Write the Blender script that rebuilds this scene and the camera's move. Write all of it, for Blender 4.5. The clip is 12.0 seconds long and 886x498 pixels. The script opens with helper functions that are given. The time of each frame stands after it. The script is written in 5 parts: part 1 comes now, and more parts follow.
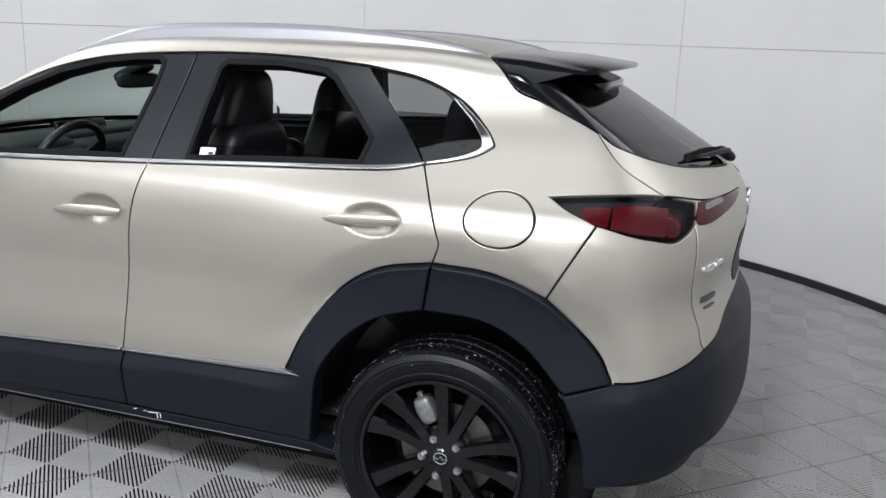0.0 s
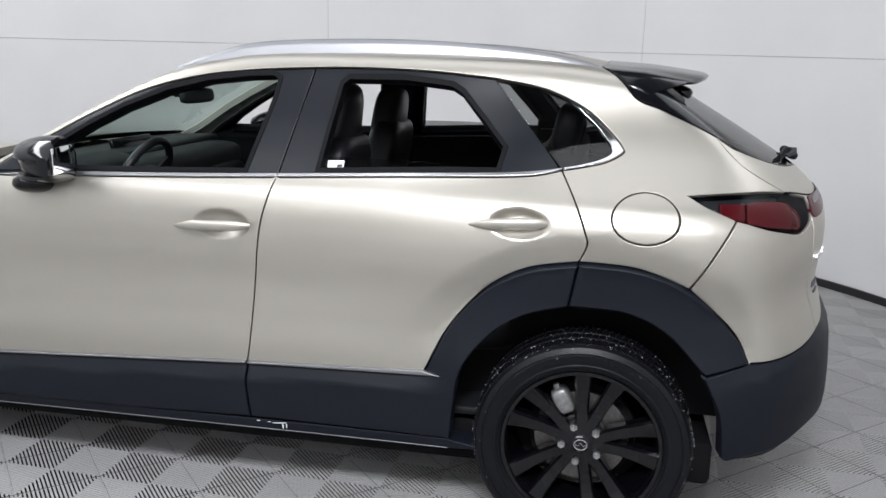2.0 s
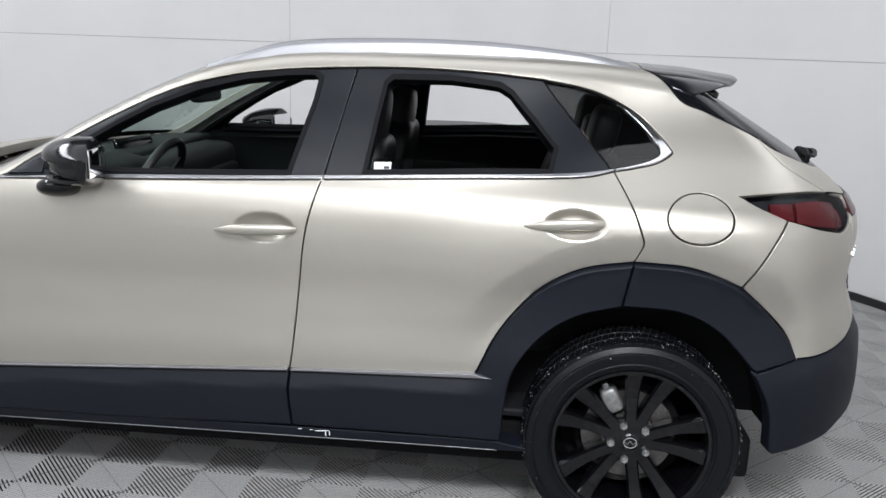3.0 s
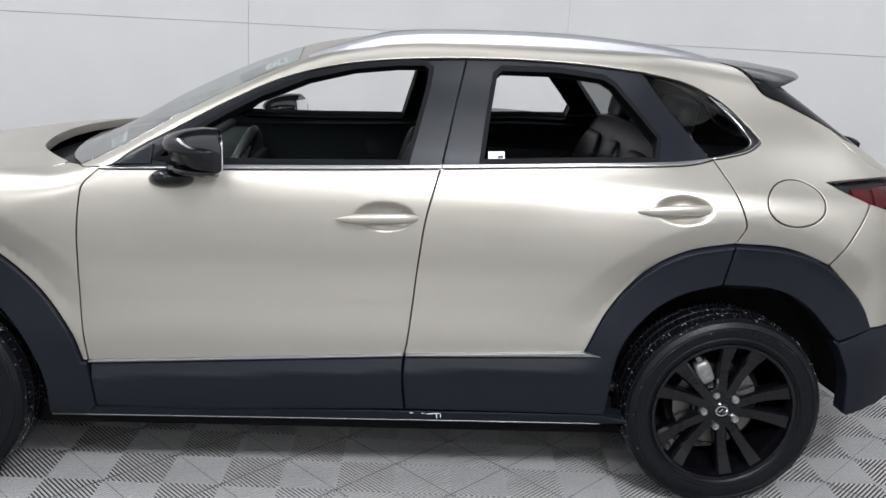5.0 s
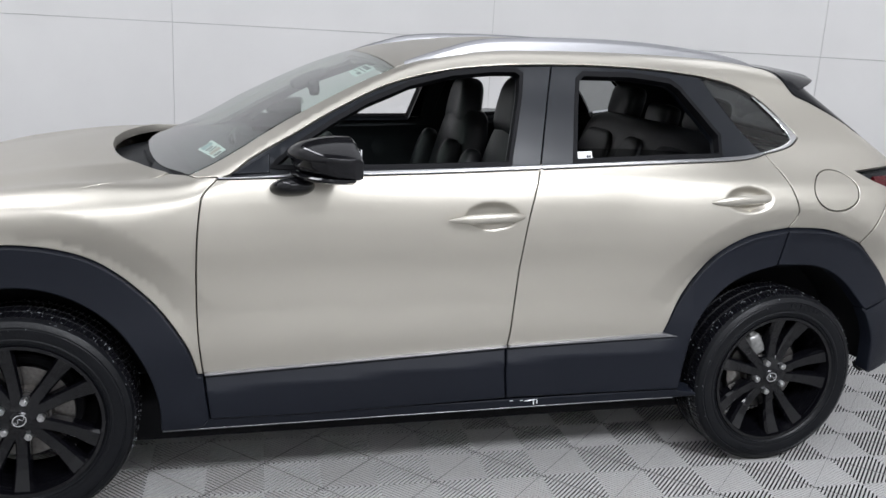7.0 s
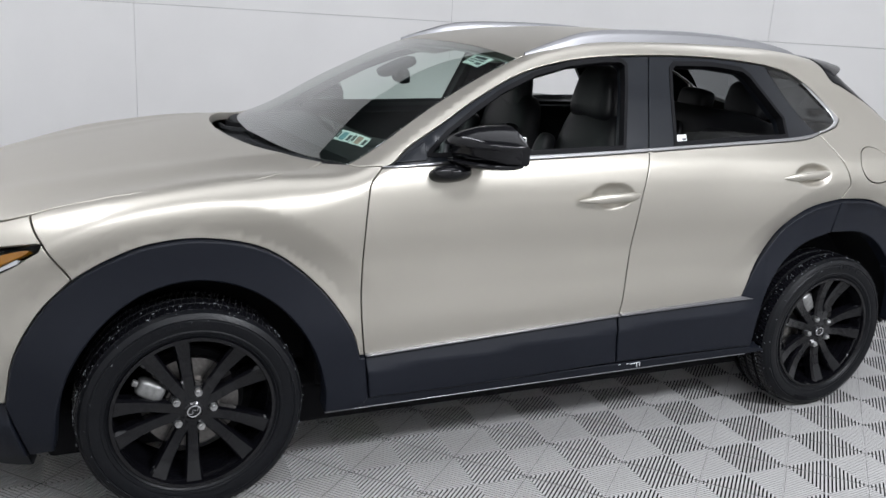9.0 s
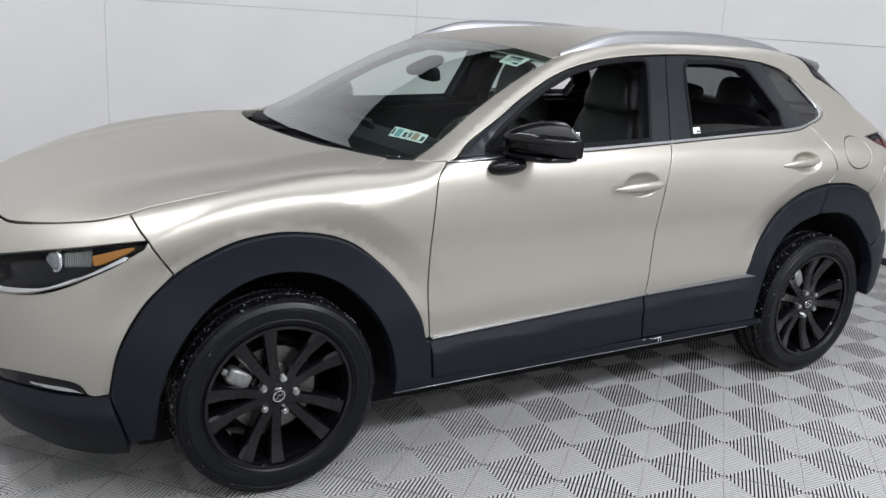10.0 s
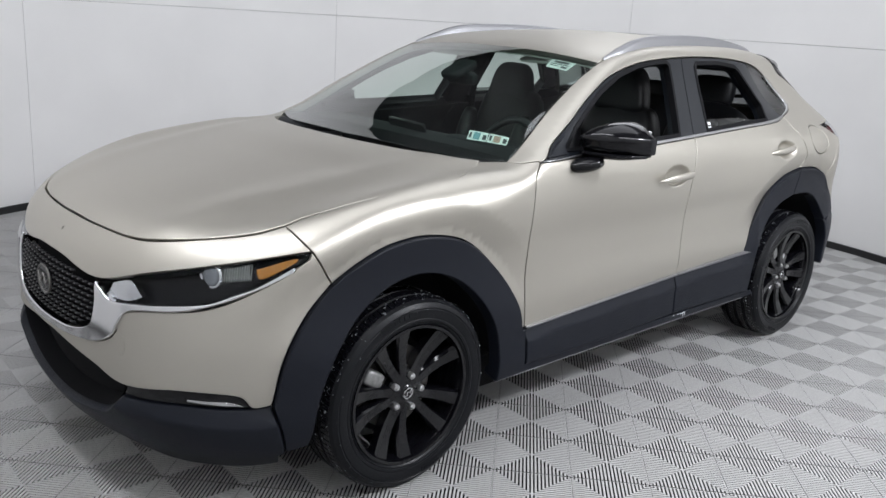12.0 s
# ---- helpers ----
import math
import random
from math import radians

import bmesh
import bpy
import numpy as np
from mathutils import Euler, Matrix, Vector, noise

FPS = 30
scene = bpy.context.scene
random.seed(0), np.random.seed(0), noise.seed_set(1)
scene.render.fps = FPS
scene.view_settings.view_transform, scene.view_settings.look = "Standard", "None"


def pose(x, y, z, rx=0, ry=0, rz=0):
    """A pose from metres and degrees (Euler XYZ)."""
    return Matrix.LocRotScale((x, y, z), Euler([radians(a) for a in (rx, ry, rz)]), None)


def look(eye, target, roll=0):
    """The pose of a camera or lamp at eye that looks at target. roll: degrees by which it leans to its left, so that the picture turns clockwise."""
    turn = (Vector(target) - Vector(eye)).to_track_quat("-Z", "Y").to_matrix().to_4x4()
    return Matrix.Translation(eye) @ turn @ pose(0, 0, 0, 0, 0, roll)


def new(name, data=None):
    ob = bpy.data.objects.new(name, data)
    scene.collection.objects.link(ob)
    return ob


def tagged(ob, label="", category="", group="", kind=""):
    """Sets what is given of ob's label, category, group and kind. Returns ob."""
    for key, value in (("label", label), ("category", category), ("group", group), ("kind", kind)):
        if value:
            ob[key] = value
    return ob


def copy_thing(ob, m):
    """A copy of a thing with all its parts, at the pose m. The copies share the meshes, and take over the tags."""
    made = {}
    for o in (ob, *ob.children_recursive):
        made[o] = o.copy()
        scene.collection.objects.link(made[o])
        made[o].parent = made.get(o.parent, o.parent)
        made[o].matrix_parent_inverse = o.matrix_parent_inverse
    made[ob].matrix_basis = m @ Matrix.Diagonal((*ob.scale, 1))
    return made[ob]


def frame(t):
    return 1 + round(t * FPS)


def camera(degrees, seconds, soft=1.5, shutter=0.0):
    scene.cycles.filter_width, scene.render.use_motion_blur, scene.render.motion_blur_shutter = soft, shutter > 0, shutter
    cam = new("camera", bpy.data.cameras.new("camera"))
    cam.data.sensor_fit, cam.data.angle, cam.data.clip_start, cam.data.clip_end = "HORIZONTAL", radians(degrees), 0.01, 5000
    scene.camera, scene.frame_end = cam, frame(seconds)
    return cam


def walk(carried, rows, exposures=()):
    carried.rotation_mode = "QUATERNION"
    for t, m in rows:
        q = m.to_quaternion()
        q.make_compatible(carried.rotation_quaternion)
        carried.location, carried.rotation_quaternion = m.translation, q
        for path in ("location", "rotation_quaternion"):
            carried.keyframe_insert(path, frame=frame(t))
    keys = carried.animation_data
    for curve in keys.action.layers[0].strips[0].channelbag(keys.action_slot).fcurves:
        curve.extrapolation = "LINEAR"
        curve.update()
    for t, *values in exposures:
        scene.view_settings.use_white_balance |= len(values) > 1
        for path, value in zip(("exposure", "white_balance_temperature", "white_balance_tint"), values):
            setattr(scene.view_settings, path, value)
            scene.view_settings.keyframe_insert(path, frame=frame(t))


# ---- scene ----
cam = camera(54.8, 12.0)
PATH = [
    (0, (2.04, -3.045, 1.547), (1.426, -1.203, 1.067), 2.0),
    (0.5, (1.882, -3.079, 1.528), (1.328, -1.215, 1.06), 2.0),
    (1, (1.708, -3.084, 1.541), (1.208, -1.205, 1.073), 1.9),
    (1.5, (1.515, -3.23, 1.543), (1.089, -1.333, 1.072), 1.6),
    (2, (1.336, -3.381, 1.549), (0.984, -1.466, 1.091), 1.4),
    (2.5, (1.125, -3.42, 1.535), (0.864, -1.488, 1.087), 1.6),
    (3, (0.924, -3.414, 1.548), (0.761, -1.475, 1.089), 2.0),
    (3.2, (0.874, -3.427, 1.594), (0.713, -1.495, 1.104), 1.3),
    (5, (0.162, -3.514, 1.558), (0.292, -1.58, 1.066), 3.0),
    (5.5, (-0.079, -3.556, 1.552), (0.154, -1.631, 1.063), 3.2),
    (6, (-0.308, -3.615, 1.562), (0.021, -1.703, 1.075), 3.3),
    (6.5, (-0.508, -3.587, 1.544), (-0.089, -1.691, 1.064), 3.2),
    (7, (-0.74, -3.509, 1.558), (-0.226, -1.638, 1.073), 3.1),
    (8.8, (-1.59, -3.373, 1.583), (-0.804, -1.615, 1.044), 3.8),
    (9, (-1.68, -3.37, 1.563), (-0.863, -1.62, 1.045), 3.5),
    (9.5, (-1.965, -3.339, 1.56), (-1.056, -1.635, 1.042), 3.6),
    (10, (-2.211, -3.326, 1.583), (-1.221, -1.672, 1.054), 3.6),
    (10.5, (-2.381, -3.209, 1.558), (-1.31, -1.605, 1.027), 3.6),
    (11, (-2.563, -3.056, 1.566), (-1.409, -1.512, 1.035), 3.6),
    (11.5, (-2.838, -2.965, 1.574), (-1.602, -1.485, 1.045), 3.7),
    (12, (-3.094, -2.893, 1.592), (-1.779, -1.48, 1.068), 3.5),
]
walk(cam, [(t, look(eye, target, roll)) for t, eye, target, roll in PATH])

# ---- world and light ----
world = bpy.data.worlds.new("world")
scene.world = world
world.use_nodes = True
world.node_tree.nodes["Background"].inputs[0].default_value = (0.9, 0.95, 1.0, 1)
world.node_tree.nodes["Background"].inputs[1].default_value = 0.02
scene.view_settings.exposure = 0.10


def area_lamp(name, m, sx, sy, watts, colour=(0.957, 0.987, 1.052)):
    data = bpy.data.lights.new(name, "AREA")
    data.shape, data.size, data.size_y, data.energy, data.color = "RECTANGLE", sx, sy, watts, colour
    ob = new(name, data)
    ob.matrix_world = m
    return ob


# a long strip and one bright square panel high on the camera's side, a wide panel over the car, shorter ones before and
# behind it, and an added fill with no known source that washes the back wall
area_lamp("long_light_panel", look((-0.1, -3.9, 3.3), (-0.1, -1.2, 0.2)), 5.6, 0.4, 85)
area_lamp("key_light_panel", look((1.25, -3.9, 3.3), (0.1, -1.0, 0.3)), 0.7, 0.5, 105)
area_lamp("middle_light_panel", look((-0.1, -0.4, 4.4), (-0.1, -0.39, 0.0)), 5.0, 2.4, 60)
area_lamp("front_light_panel", look((-2.9, -0.5, 4.1), (-1.7, -0.3, 0.6)), 3.6, 0.4, 90)
area_lamp("rear_light_panel", look((3.3, 0.8, 3.9), (1.6, 0.2, 0.5)), 3.0, 1.2, 30)
area_lamp("back_wall_fill", look((0.3, -4.5, 4.2), (0.3, -6.0, 1.9)), 5.6, 0.6, 200)

# ---- materials ----
def material(name, base, rough=0.5, metal=0.0, coat=0.0, coat_rough=0.04, grain=0.0, grain_size=200.0, stain=0.0, bump=0.0, bump_size=300.0, trans=0.0, ior=1.45, rough_var=0.0, spec=0.5):
    """Base colour with fine grain, broad stains, a roughness that varies and a fine relief."""
    m = bpy.data.materials.new(name)
    m.use_nodes = True
    nt = m.node_tree
    p = nt.nodes["Principled BSDF"]
    p.inputs["Base Color"].default_value = (*base, 1)
    p.inputs["Roughness"].default_value = rough
    p.inputs["Metallic"].default_value = metal
    p.inputs["Coat Weight"].default_value = coat
    p.inputs["Coat Roughness"].default_value = coat_rough
    p.inputs["Transmission Weight"].default_value = trans
    p.inputs["IOR"].default_value = ior
    p.inputs["Specular IOR Level"].default_value = spec
    co = nt.nodes.new("ShaderNodeTexCoord")

    def tex(size, detail=3.0):
        n = nt.nodes.new("ShaderNodeTexNoise")
        n.inputs["Scale"].default_value = size
        n.inputs["Detail"].default_value = detail
        nt.links.new(co.outputs["Object"], n.inputs["Vector"])
        return n
    if grain or stain:
        last = None
        for size, amount in ((grain_size, grain), (1.7, stain)):
            if not amount:
                continue
            mix = nt.nodes.new("ShaderNodeMixRGB")
            mix.blend_type = "MULTIPLY"
            ramp = nt.nodes.new("ShaderNodeValToRGB")
            ramp.color_ramp.elements[0].position, ramp.color_ramp.elements[1].position = 0.3, 0.7
            ramp.color_ramp.elements[0].color = (1 - amount, 1 - amount, 1 - amount, 1)
            nt.links.new(tex(size).outputs["Fac"], ramp.inputs["Fac"])
            mix.inputs[0].default_value = 1
            mix.inputs[1].default_value = (*base, 1)
            if last:
                nt.links.new(last.outputs[0], mix.inputs[1])
            nt.links.new(ramp.outputs[0], mix.inputs[2])
            last = mix
        nt.links.new(last.outputs[0], p.inputs["Base Color"])
    if rough_var:
        mr = nt.nodes.new("ShaderNodeMapRange")
        mr.inputs["To Min"].default_value = max(rough - rough_var, 0)
        mr.inputs["To Max"].default_value = min(rough + rough_var, 1)
        nt.links.new(tex(9.0, 5).outputs["Fac"], mr.inputs["Value"])
        nt.links.new(mr.outputs[0], p.inputs["Roughness"])
    if bump:
        b = nt.nodes.new("ShaderNodeBump")
        b.inputs["Strength"].default_value = bump
        b.inputs["Distance"].default_value = 0.002
        nt.links.new(tex(bump_size).outputs["Fac"], b.inputs["Height"])
        nt.links.new(b.outputs[0], p.inputs["Normal"])
    return m


M_WALL = material("wall_panel", (0.765, 0.755, 0.745), 0.45, stain=0.05, bump=0.1, bump_size=60)
M_BACK = material("pale_back_wall", (0.68, 0.68, 0.675), 0.6, stain=0.2, bump=0.1, bump_size=60)
M_JOINT = material("wall_joint", (0.5, 0.5, 0.49), 0.7, stain=0.2)
M_CEIL = material("ceiling_dark", (0.10, 0.10, 0.105), 0.8, stain=0.2)
M_BASE = material("black_rubber_base", (0.018, 0.018, 0.019), 0.55, grain=0.3)
M_TILE = material("grey_tile_plastic", (0.455, 0.45, 0.442), 0.5, spec=0.3, grain=0.15, grain_size=90, stain=0.12, bump=0.2)
# dark subfloor, and the slot shade coloured on to the ribs' lower sides
M_SUB_SHADE = material("subfloor_and_slot_shade", (0.006, 0.006, 0.0065), 0.9, spec=0.1, stain=0.3)
M_PAINT = material("beige_metallic_paint", (0.475, 0.448, 0.395), 0.40, metal=0.85, coat=0.15, coat_rough=0.20, grain=0.06, grain_size=900, rough_var=0.02)
M_CLAD = material("textured_black_plastic", (0.0055, 0.007, 0.0118), 0.48, spec=0.26, bump=0.25, bump_size=900, stain=0.15, rough_var=0.06)
M_GLOSS = material("gloss_black", (0.005, 0.005, 0.006), 0.12, spec=0.35, coat=0.05, rough_var=0.03)
M_PILLAR = material("satin_black_film", (0.006, 0.0075, 0.0105), 0.33, spec=0.38, rough_var=0.04)
M_SATIN = material("satin_black_plastic", (0.004, 0.0045, 0.006), 0.36, spec=0.14, rough_var=0.04)
M_CHROME = material("satin_chrome", (0.68, 0.68, 0.69), 0.10, metal=1.0, rough_var=0.05)
M_TRIM = material("satin_trim_metal", (0.42, 0.42, 0.43), 0.30, metal=1.0, rough_var=0.06)
M_SPOILER = material("gloss_black_spoiler", (0.004, 0.0045, 0.006), 0.15, spec=0.28, rough_var=0.03)
M_HOUSING = material("lamp_housing_black", (0.003, 0.003, 0.004), 0.25, spec=0.2)
M_TREAD = material("wet_tread_rubber", (0.006, 0.006, 0.008), 0.14, grain=0.3, bump=1.0, bump_size=140, rough_var=0.2)
M_RUBBER = material("tyre_rubber", (0.005, 0.0055, 0.007), 0.38, spec=0.22, grain=0.3, bump=0.5, bump_size=110, rough_var=0.15)
M_EDGE_GLINT = material("silver_edge_glint", (0.26, 0.26, 0.27), 0.32, metal=0.8, rough_var=0.1)
M_SEAL = material("black_rubber_seal", (0.005, 0.005, 0.006), 0.6, spec=0.12)
M_DARK = material("dark_underbody", (0.009, 0.009, 0.010), 0.9, spec=0.1)


def thin_glass(name, tint, gloss_low=0.05, gloss_high=0.9, rise=4.0):
    """A thin pane: tinted see-through, with a gloss that grows towards grazing views."""
    m = bpy.data.materials.new(name)
    m.use_nodes = True
    nt = m.node_tree
    nt.nodes.remove(nt.nodes["Principled BSDF"])
    clear, gloss, mix, lw, pw, mr = (nt.nodes.new(k) for k in ("ShaderNodeBsdfTransparent", "ShaderNodeBsdfGlossy", "ShaderNodeMixShader", "ShaderNodeLayerWeight", "ShaderNodeMath", "ShaderNodeMapRange"))
    clear.inputs[0].default_value = (*tint, 1)
    gloss.inputs["Roughness"].default_value = 0.02
    lw.inputs["Blend"].default_value = 0.5
    pw.operation = "POWER"
    pw.inputs[1].default_value = rise
    mr.inputs["To Min"].default_value, mr.inputs["To Max"].default_value = gloss_low, gloss_high
    nt.links.new(lw.outputs["Facing"], pw.inputs[0])
    nt.links.new(pw.outputs[0], mr.inputs["Value"])
    nt.links.new(mr.outputs[0], mix.inputs[0])
    nt.links.new(clear.outputs[0], mix.inputs[1])
    nt.links.new(gloss.outputs[0], mix.inputs[2])
    nt.links.new(mix.outputs[0], nt.nodes["Material Output"].inputs[0])
    return m


M_GLASS = thin_glass("window_glass", (0.74, 0.88, 0.81), 0.065, 0.92, 2.3)
M_TINT = thin_glass("dark_tinted_glass", (0.36, 0.37, 0.37), 0.05, 0.7)
M_TINT_DARK = thin_glass("darker_tinted_glass", (0.22, 0.23, 0.235), 0.05, 0.7)
M_LENS = thin_glass("clear_lamp_lens", (0.93, 0.94, 0.95), 0.010, 0.18)
M_RED = material("red_lamp_plastic", (0.066, 0.0015, 0.004), 0.25, spec=0.2, grain=0.2, grain_size=60)
M_RED_DARK = material("dark_red_lamp_plastic", (0.05, 0.004, 0.006), 0.2, spec=0.2, grain=0.2, grain_size=60)
M_AMBER = material("amber_lamp_plastic", (0.27, 0.105, 0.004), 0.2, coat=0.5, grain=0.25, grain_size=150)
M_LEATHER = material("black_leather", (0.011, 0.011, 0.013), 0.42, bump=0.4, bump_size=180, rough_var=0.08)
M_SOFT = material("black_soft_plastic", (0.013, 0.014, 0.016), 0.6, spec=0.25, bump=0.3, bump_size=300, rough_var=0.06)
M_LINER = material("pale_headliner_cloth", (0.42, 0.41, 0.39), 0.9, grain=0.15, grain_size=400)
M_STEEL = material("brushed_steel", (0.20, 0.19, 0.18), 0.4, metal=1.0, grain=0.3, grain_size=120, rough_var=0.1)
M_ALLOY = material("cast_alloy", (0.27, 0.27, 0.265), 0.40, metal=0.6, grain=0.35, grain_size=70, bump=0.5, bump_size=90)
M_NUT = material("bright_steel", (0.6, 0.6, 0.6), 0.3, metal=1.0, rough_var=0.1)
M_WHEEL = material("gloss_black_alloy", (0.003, 0.003, 0.004), 0.09, spec=0.4, coat=0.15, rough_var=0.04)
M_PAPER = material("white_sticker_paper", (0.82, 0.83, 0.83), 0.5, stain=0.05)
M_INK = material("dark_ink", (0.05, 0.05, 0.06), 0.5)
M_TEAL = material("teal_sticker_paper", (0.20, 0.40, 0.46), 0.4, grain=0.4, grain_size=120)
M_CORAL = material("coral_sticker_paper", (0.50, 0.32, 0.27), 0.4, grain=0.4, grain_size=120)
M_DROP = material("water_drop", (0.30, 0.32, 0.34), 0.06, coat=1.0)
M_WET = material("melt_water", (0.75, 0.78, 0.8), 0.12, coat=1.0)

# ---- the car's skin ----
def curve(pts):
    """A smooth function through the points (a, b)."""
    a = np.array([p[0] for p in pts], float)
    b = np.array([p[1] for p in pts], float)
    d = np.diff(b) / np.diff(a)
    m = np.concatenate(([d[0]], (d[1:] * np.diff(a)[:-1] + d[:-1] * np.diff(a)[1:]) / (a[2:] - a[:-2]), [d[-1]]))

    def f(q):
        q = np.clip(np.asarray(q, float), a[0], a[-1])
        i = np.clip(np.searchsorted(a, q) - 1, 0, len(a) - 2)
        h = a[i + 1] - a[i]
        t = (q - a[i]) / h
        return ((1 + 2 * t) * (1 - t) ** 2 * b[i] + t * (1 - t) ** 2 * h * m[i]
                + t * t * (3 - 2 * t) * b[i + 1] + t * t * (t - 1) * h * m[i + 1])
    return f


def smax(a, b, k):
    h = np.maximum(k - np.abs(a - b), 0) / k
    return np.maximum(a, b) + h * h * k / 4


# half width of the body by height, and how it draws in towards both ends
SIDE = curve([(0.1, 0.80), (0.25, 0.85), (0.30, 0.866), (0.45, 0.878), (0.57, 0.884), (0.70, 0.874), (0.80, 0.870),
              (0.90, 0.876), (0.98, 0.876), (1.05, 0.868), (1.10, 0.852), (1.144, 0.826), (1.20, 0.797), (1.30, 0.745),
              (1.40, 0.694), (1.47, 0.662), (1.60, 0.60)])
TAPER_LOW = curve([(-2.3, 0.03), (-1.9, 0.0), (-1.5, -0.01), (-0.8, -0.006), (0.0, 0.0), (0.9, 0.0), (1.4, -0.012), (1.8, 0.005), (2.2, 0.06)])
TAPER_HIGH = curve([(-1.2, 0.0), (0.4, 0.0), (1.0, 0.015), (1.25, 0.055), (1.4, 0.07), (1.7, 0.10), (2.2, 0.15)])
HIGH = curve([(1.05, 0), (1.12, 0.15), (1.25, 1), (1.6, 1)])
NOSE = curve([(0.1, -2.05), (0.2, -2.13), (0.3, -2.19), (0.45, -2.225), (0.56, -2.22), (0.7, -2.21), (0.8, -2.19), (1.0, -2.1)])
TAIL = curve([(0.1, 2.0), (0.2, 2.06), (0.3, 2.12), (0.45, 2.155), (0.6, 2.155), (0.72, 2.14), (0.85, 2.10), (1.0, 2.11),
              (1.1, 2.10), (1.2, 2.06), (1.5, 1.98)])
TOP = curve([(-2.4, 0.70), (-2.2, 0.825), (-2.1, 0.89), (-1.9, 0.965), (-1.6, 1.03), (-1.3, 1.075), (-1.1, 1.085), (-1.0, 1.098),
             (-0.885, 1.142), (-0.6, 1.300), (-0.314, 1.433), (-0.15, 1.488), (0.0, 1.519), (0.2, 1.548), (0.5, 1.566), (0.8, 1.563),
             (1.1, 1.545), (1.3, 1.52), (1.48, 1.487), (1.60, 1.425), (1.74, 1.345), (1.98, 1.20), (2.06, 1.15), (2.2, 1.09)])
BOW = curve([(-2.4, 0.15), (-1.6, 0.10), (-1.1, 0.20), (-0.8, 0.22), (-0.2, 0.22), (0.2, 0.0), (1.3, 0.0), (1.6, -0.15), (2.2, -0.2)])
CROWN = curve([(-2.4, 0.06), (-1.5, 0.05), (-1.0, 0.04), (0.0, 0.07), (0.5, 0.12), (0.9, 0.11), (1.3, 0.08), (2.2, 0.08)])
ROUND = curve([(-2.4, 0.12), (-1.9, 0.115), (-1.6, 0.13), (-1.4, 0.14), (-1.1, 0.13), (-0.8, 0.05), (0.0, 0.04), (1.2, 0.05), (2.2, 0.08)])


def body(x, y, z):
    """Below nought inside the car's body, above it outside."""
    y = np.abs(y)
    low = 1 - HIGH(z)
    side = y - (SIDE(z) - TAPER_LOW(x) * low - TAPER_HIGH(x) * (1 - low))
    r = np.hypot(np.abs(x) - 1.3275, z - 0.345)
    f = np.clip((1.00 - r) / 0.31, 0, 1)
    w = np.clip(((z - 0.345) / np.maximum(r, 0.05) - 0.36) / 0.50, 0, 1)
    c = np.clip(0.68 - r, 0, 0.10)
    w = w * w * (3 - 2 * w)
    side = side + w * (0.36 * c * c / (c + 0.02) - 0.017 * f * f * (3 - 2 * f))
    for hx, hz in ((0.150, 0.985), (1.105, 1.045)):
        q = np.clip(1 - ((x - hx) / 0.10) ** 2 - ((z - hz) / 0.050) ** 2, 0, 1)
        side = side + 0.025 * q * q * (3 - 2 * q)
    front = NOSE(z) + 0.29 * y * y - x
    rear = x - TAIL(z) + 0.22 * y * y
    ridge = 0.008 * np.clip((-1.0 - x) / 0.3, 0, 1) * np.exp(-((y - 0.62 - 0.17 * (x + 1.0)) / 0.085) ** 2)
    crest = 0.022 * np.clip((-0.80 - x) / 0.25, 0, 1) * np.clip((x + 1.85) / 0.3, 0, 1) * np.exp(-((y - 0.835) / 0.11) ** 2)
    top = z - (TOP(x - BOW(x) * y * y) - CROWN(x) * y * y + ridge + crest)
    return smax(smax(smax(side, front, 0.38), rear, 0.30), top, ROUND(x))


AXIS_Z, AXIS_A, AXIS_B = 0.62, -1.5, 1.5


def to_uv(p):
    """Where a place lies on the body's skin: a length round the plan, and the height angle as a length."""
    x, y, z = p[..., 0], -p[..., 1], p[..., 2]
    c = np.clip(x, AXIS_A, AXIS_B)
    u = c + 0.7 * np.arctan2(x - c, np.maximum(y, 1e-6))
    v = 0.85 * np.arctan2(z - AXIS_Z, np.hypot(x - c, y))
    return np.stack([u, v], -1)


def skin(uv):
    """The place on the skin."""
    u, v = uv[..., 0], uv[..., 1]
    c = np.clip(u, AXIS_A, AXIS_B)
    a, e = (u - c) / 0.7, v / 0.85
    d = np.stack([np.sin(a) * np.cos(e), -np.cos(a) * np.cos(e), np.sin(e)], -1)
    o = np.stack([c, np.zeros_like(c), np.full_like(c, AXIS_Z)], -1)
    lo, hi = np.zeros_like(u), np.full_like(u, 1.6)
    steps = np.linspace(1.5, 0.1, 71)
    found = np.zeros(u.shape, bool)
    for s in steps:
        q = o + d * s
        inside = (body(q[..., 0], q[..., 1], q[..., 2]) < 0) & ~found
        lo = np.where(inside, s, lo)
        hi = np.where(inside, s + 0.02, hi)
        found |= inside
    for _ in range(14):
        m = (lo + hi) / 2
        q = o + d * m[..., None]
        inside = body(q[..., 0], q[..., 1], q[..., 2]) < 0
        lo, hi = np.where(inside, m, lo), np.where(inside, hi, m)
    return o + d * lo[..., None]


def normal(p):
    e = 0.002
    g = [body(*(p + e * k).T) - body(*(p - e * k).T) for k in np.eye(3)]
    n = np.stack(g, -1)
    return n / np.linalg.norm(n, axis=-1, keepdims=True)


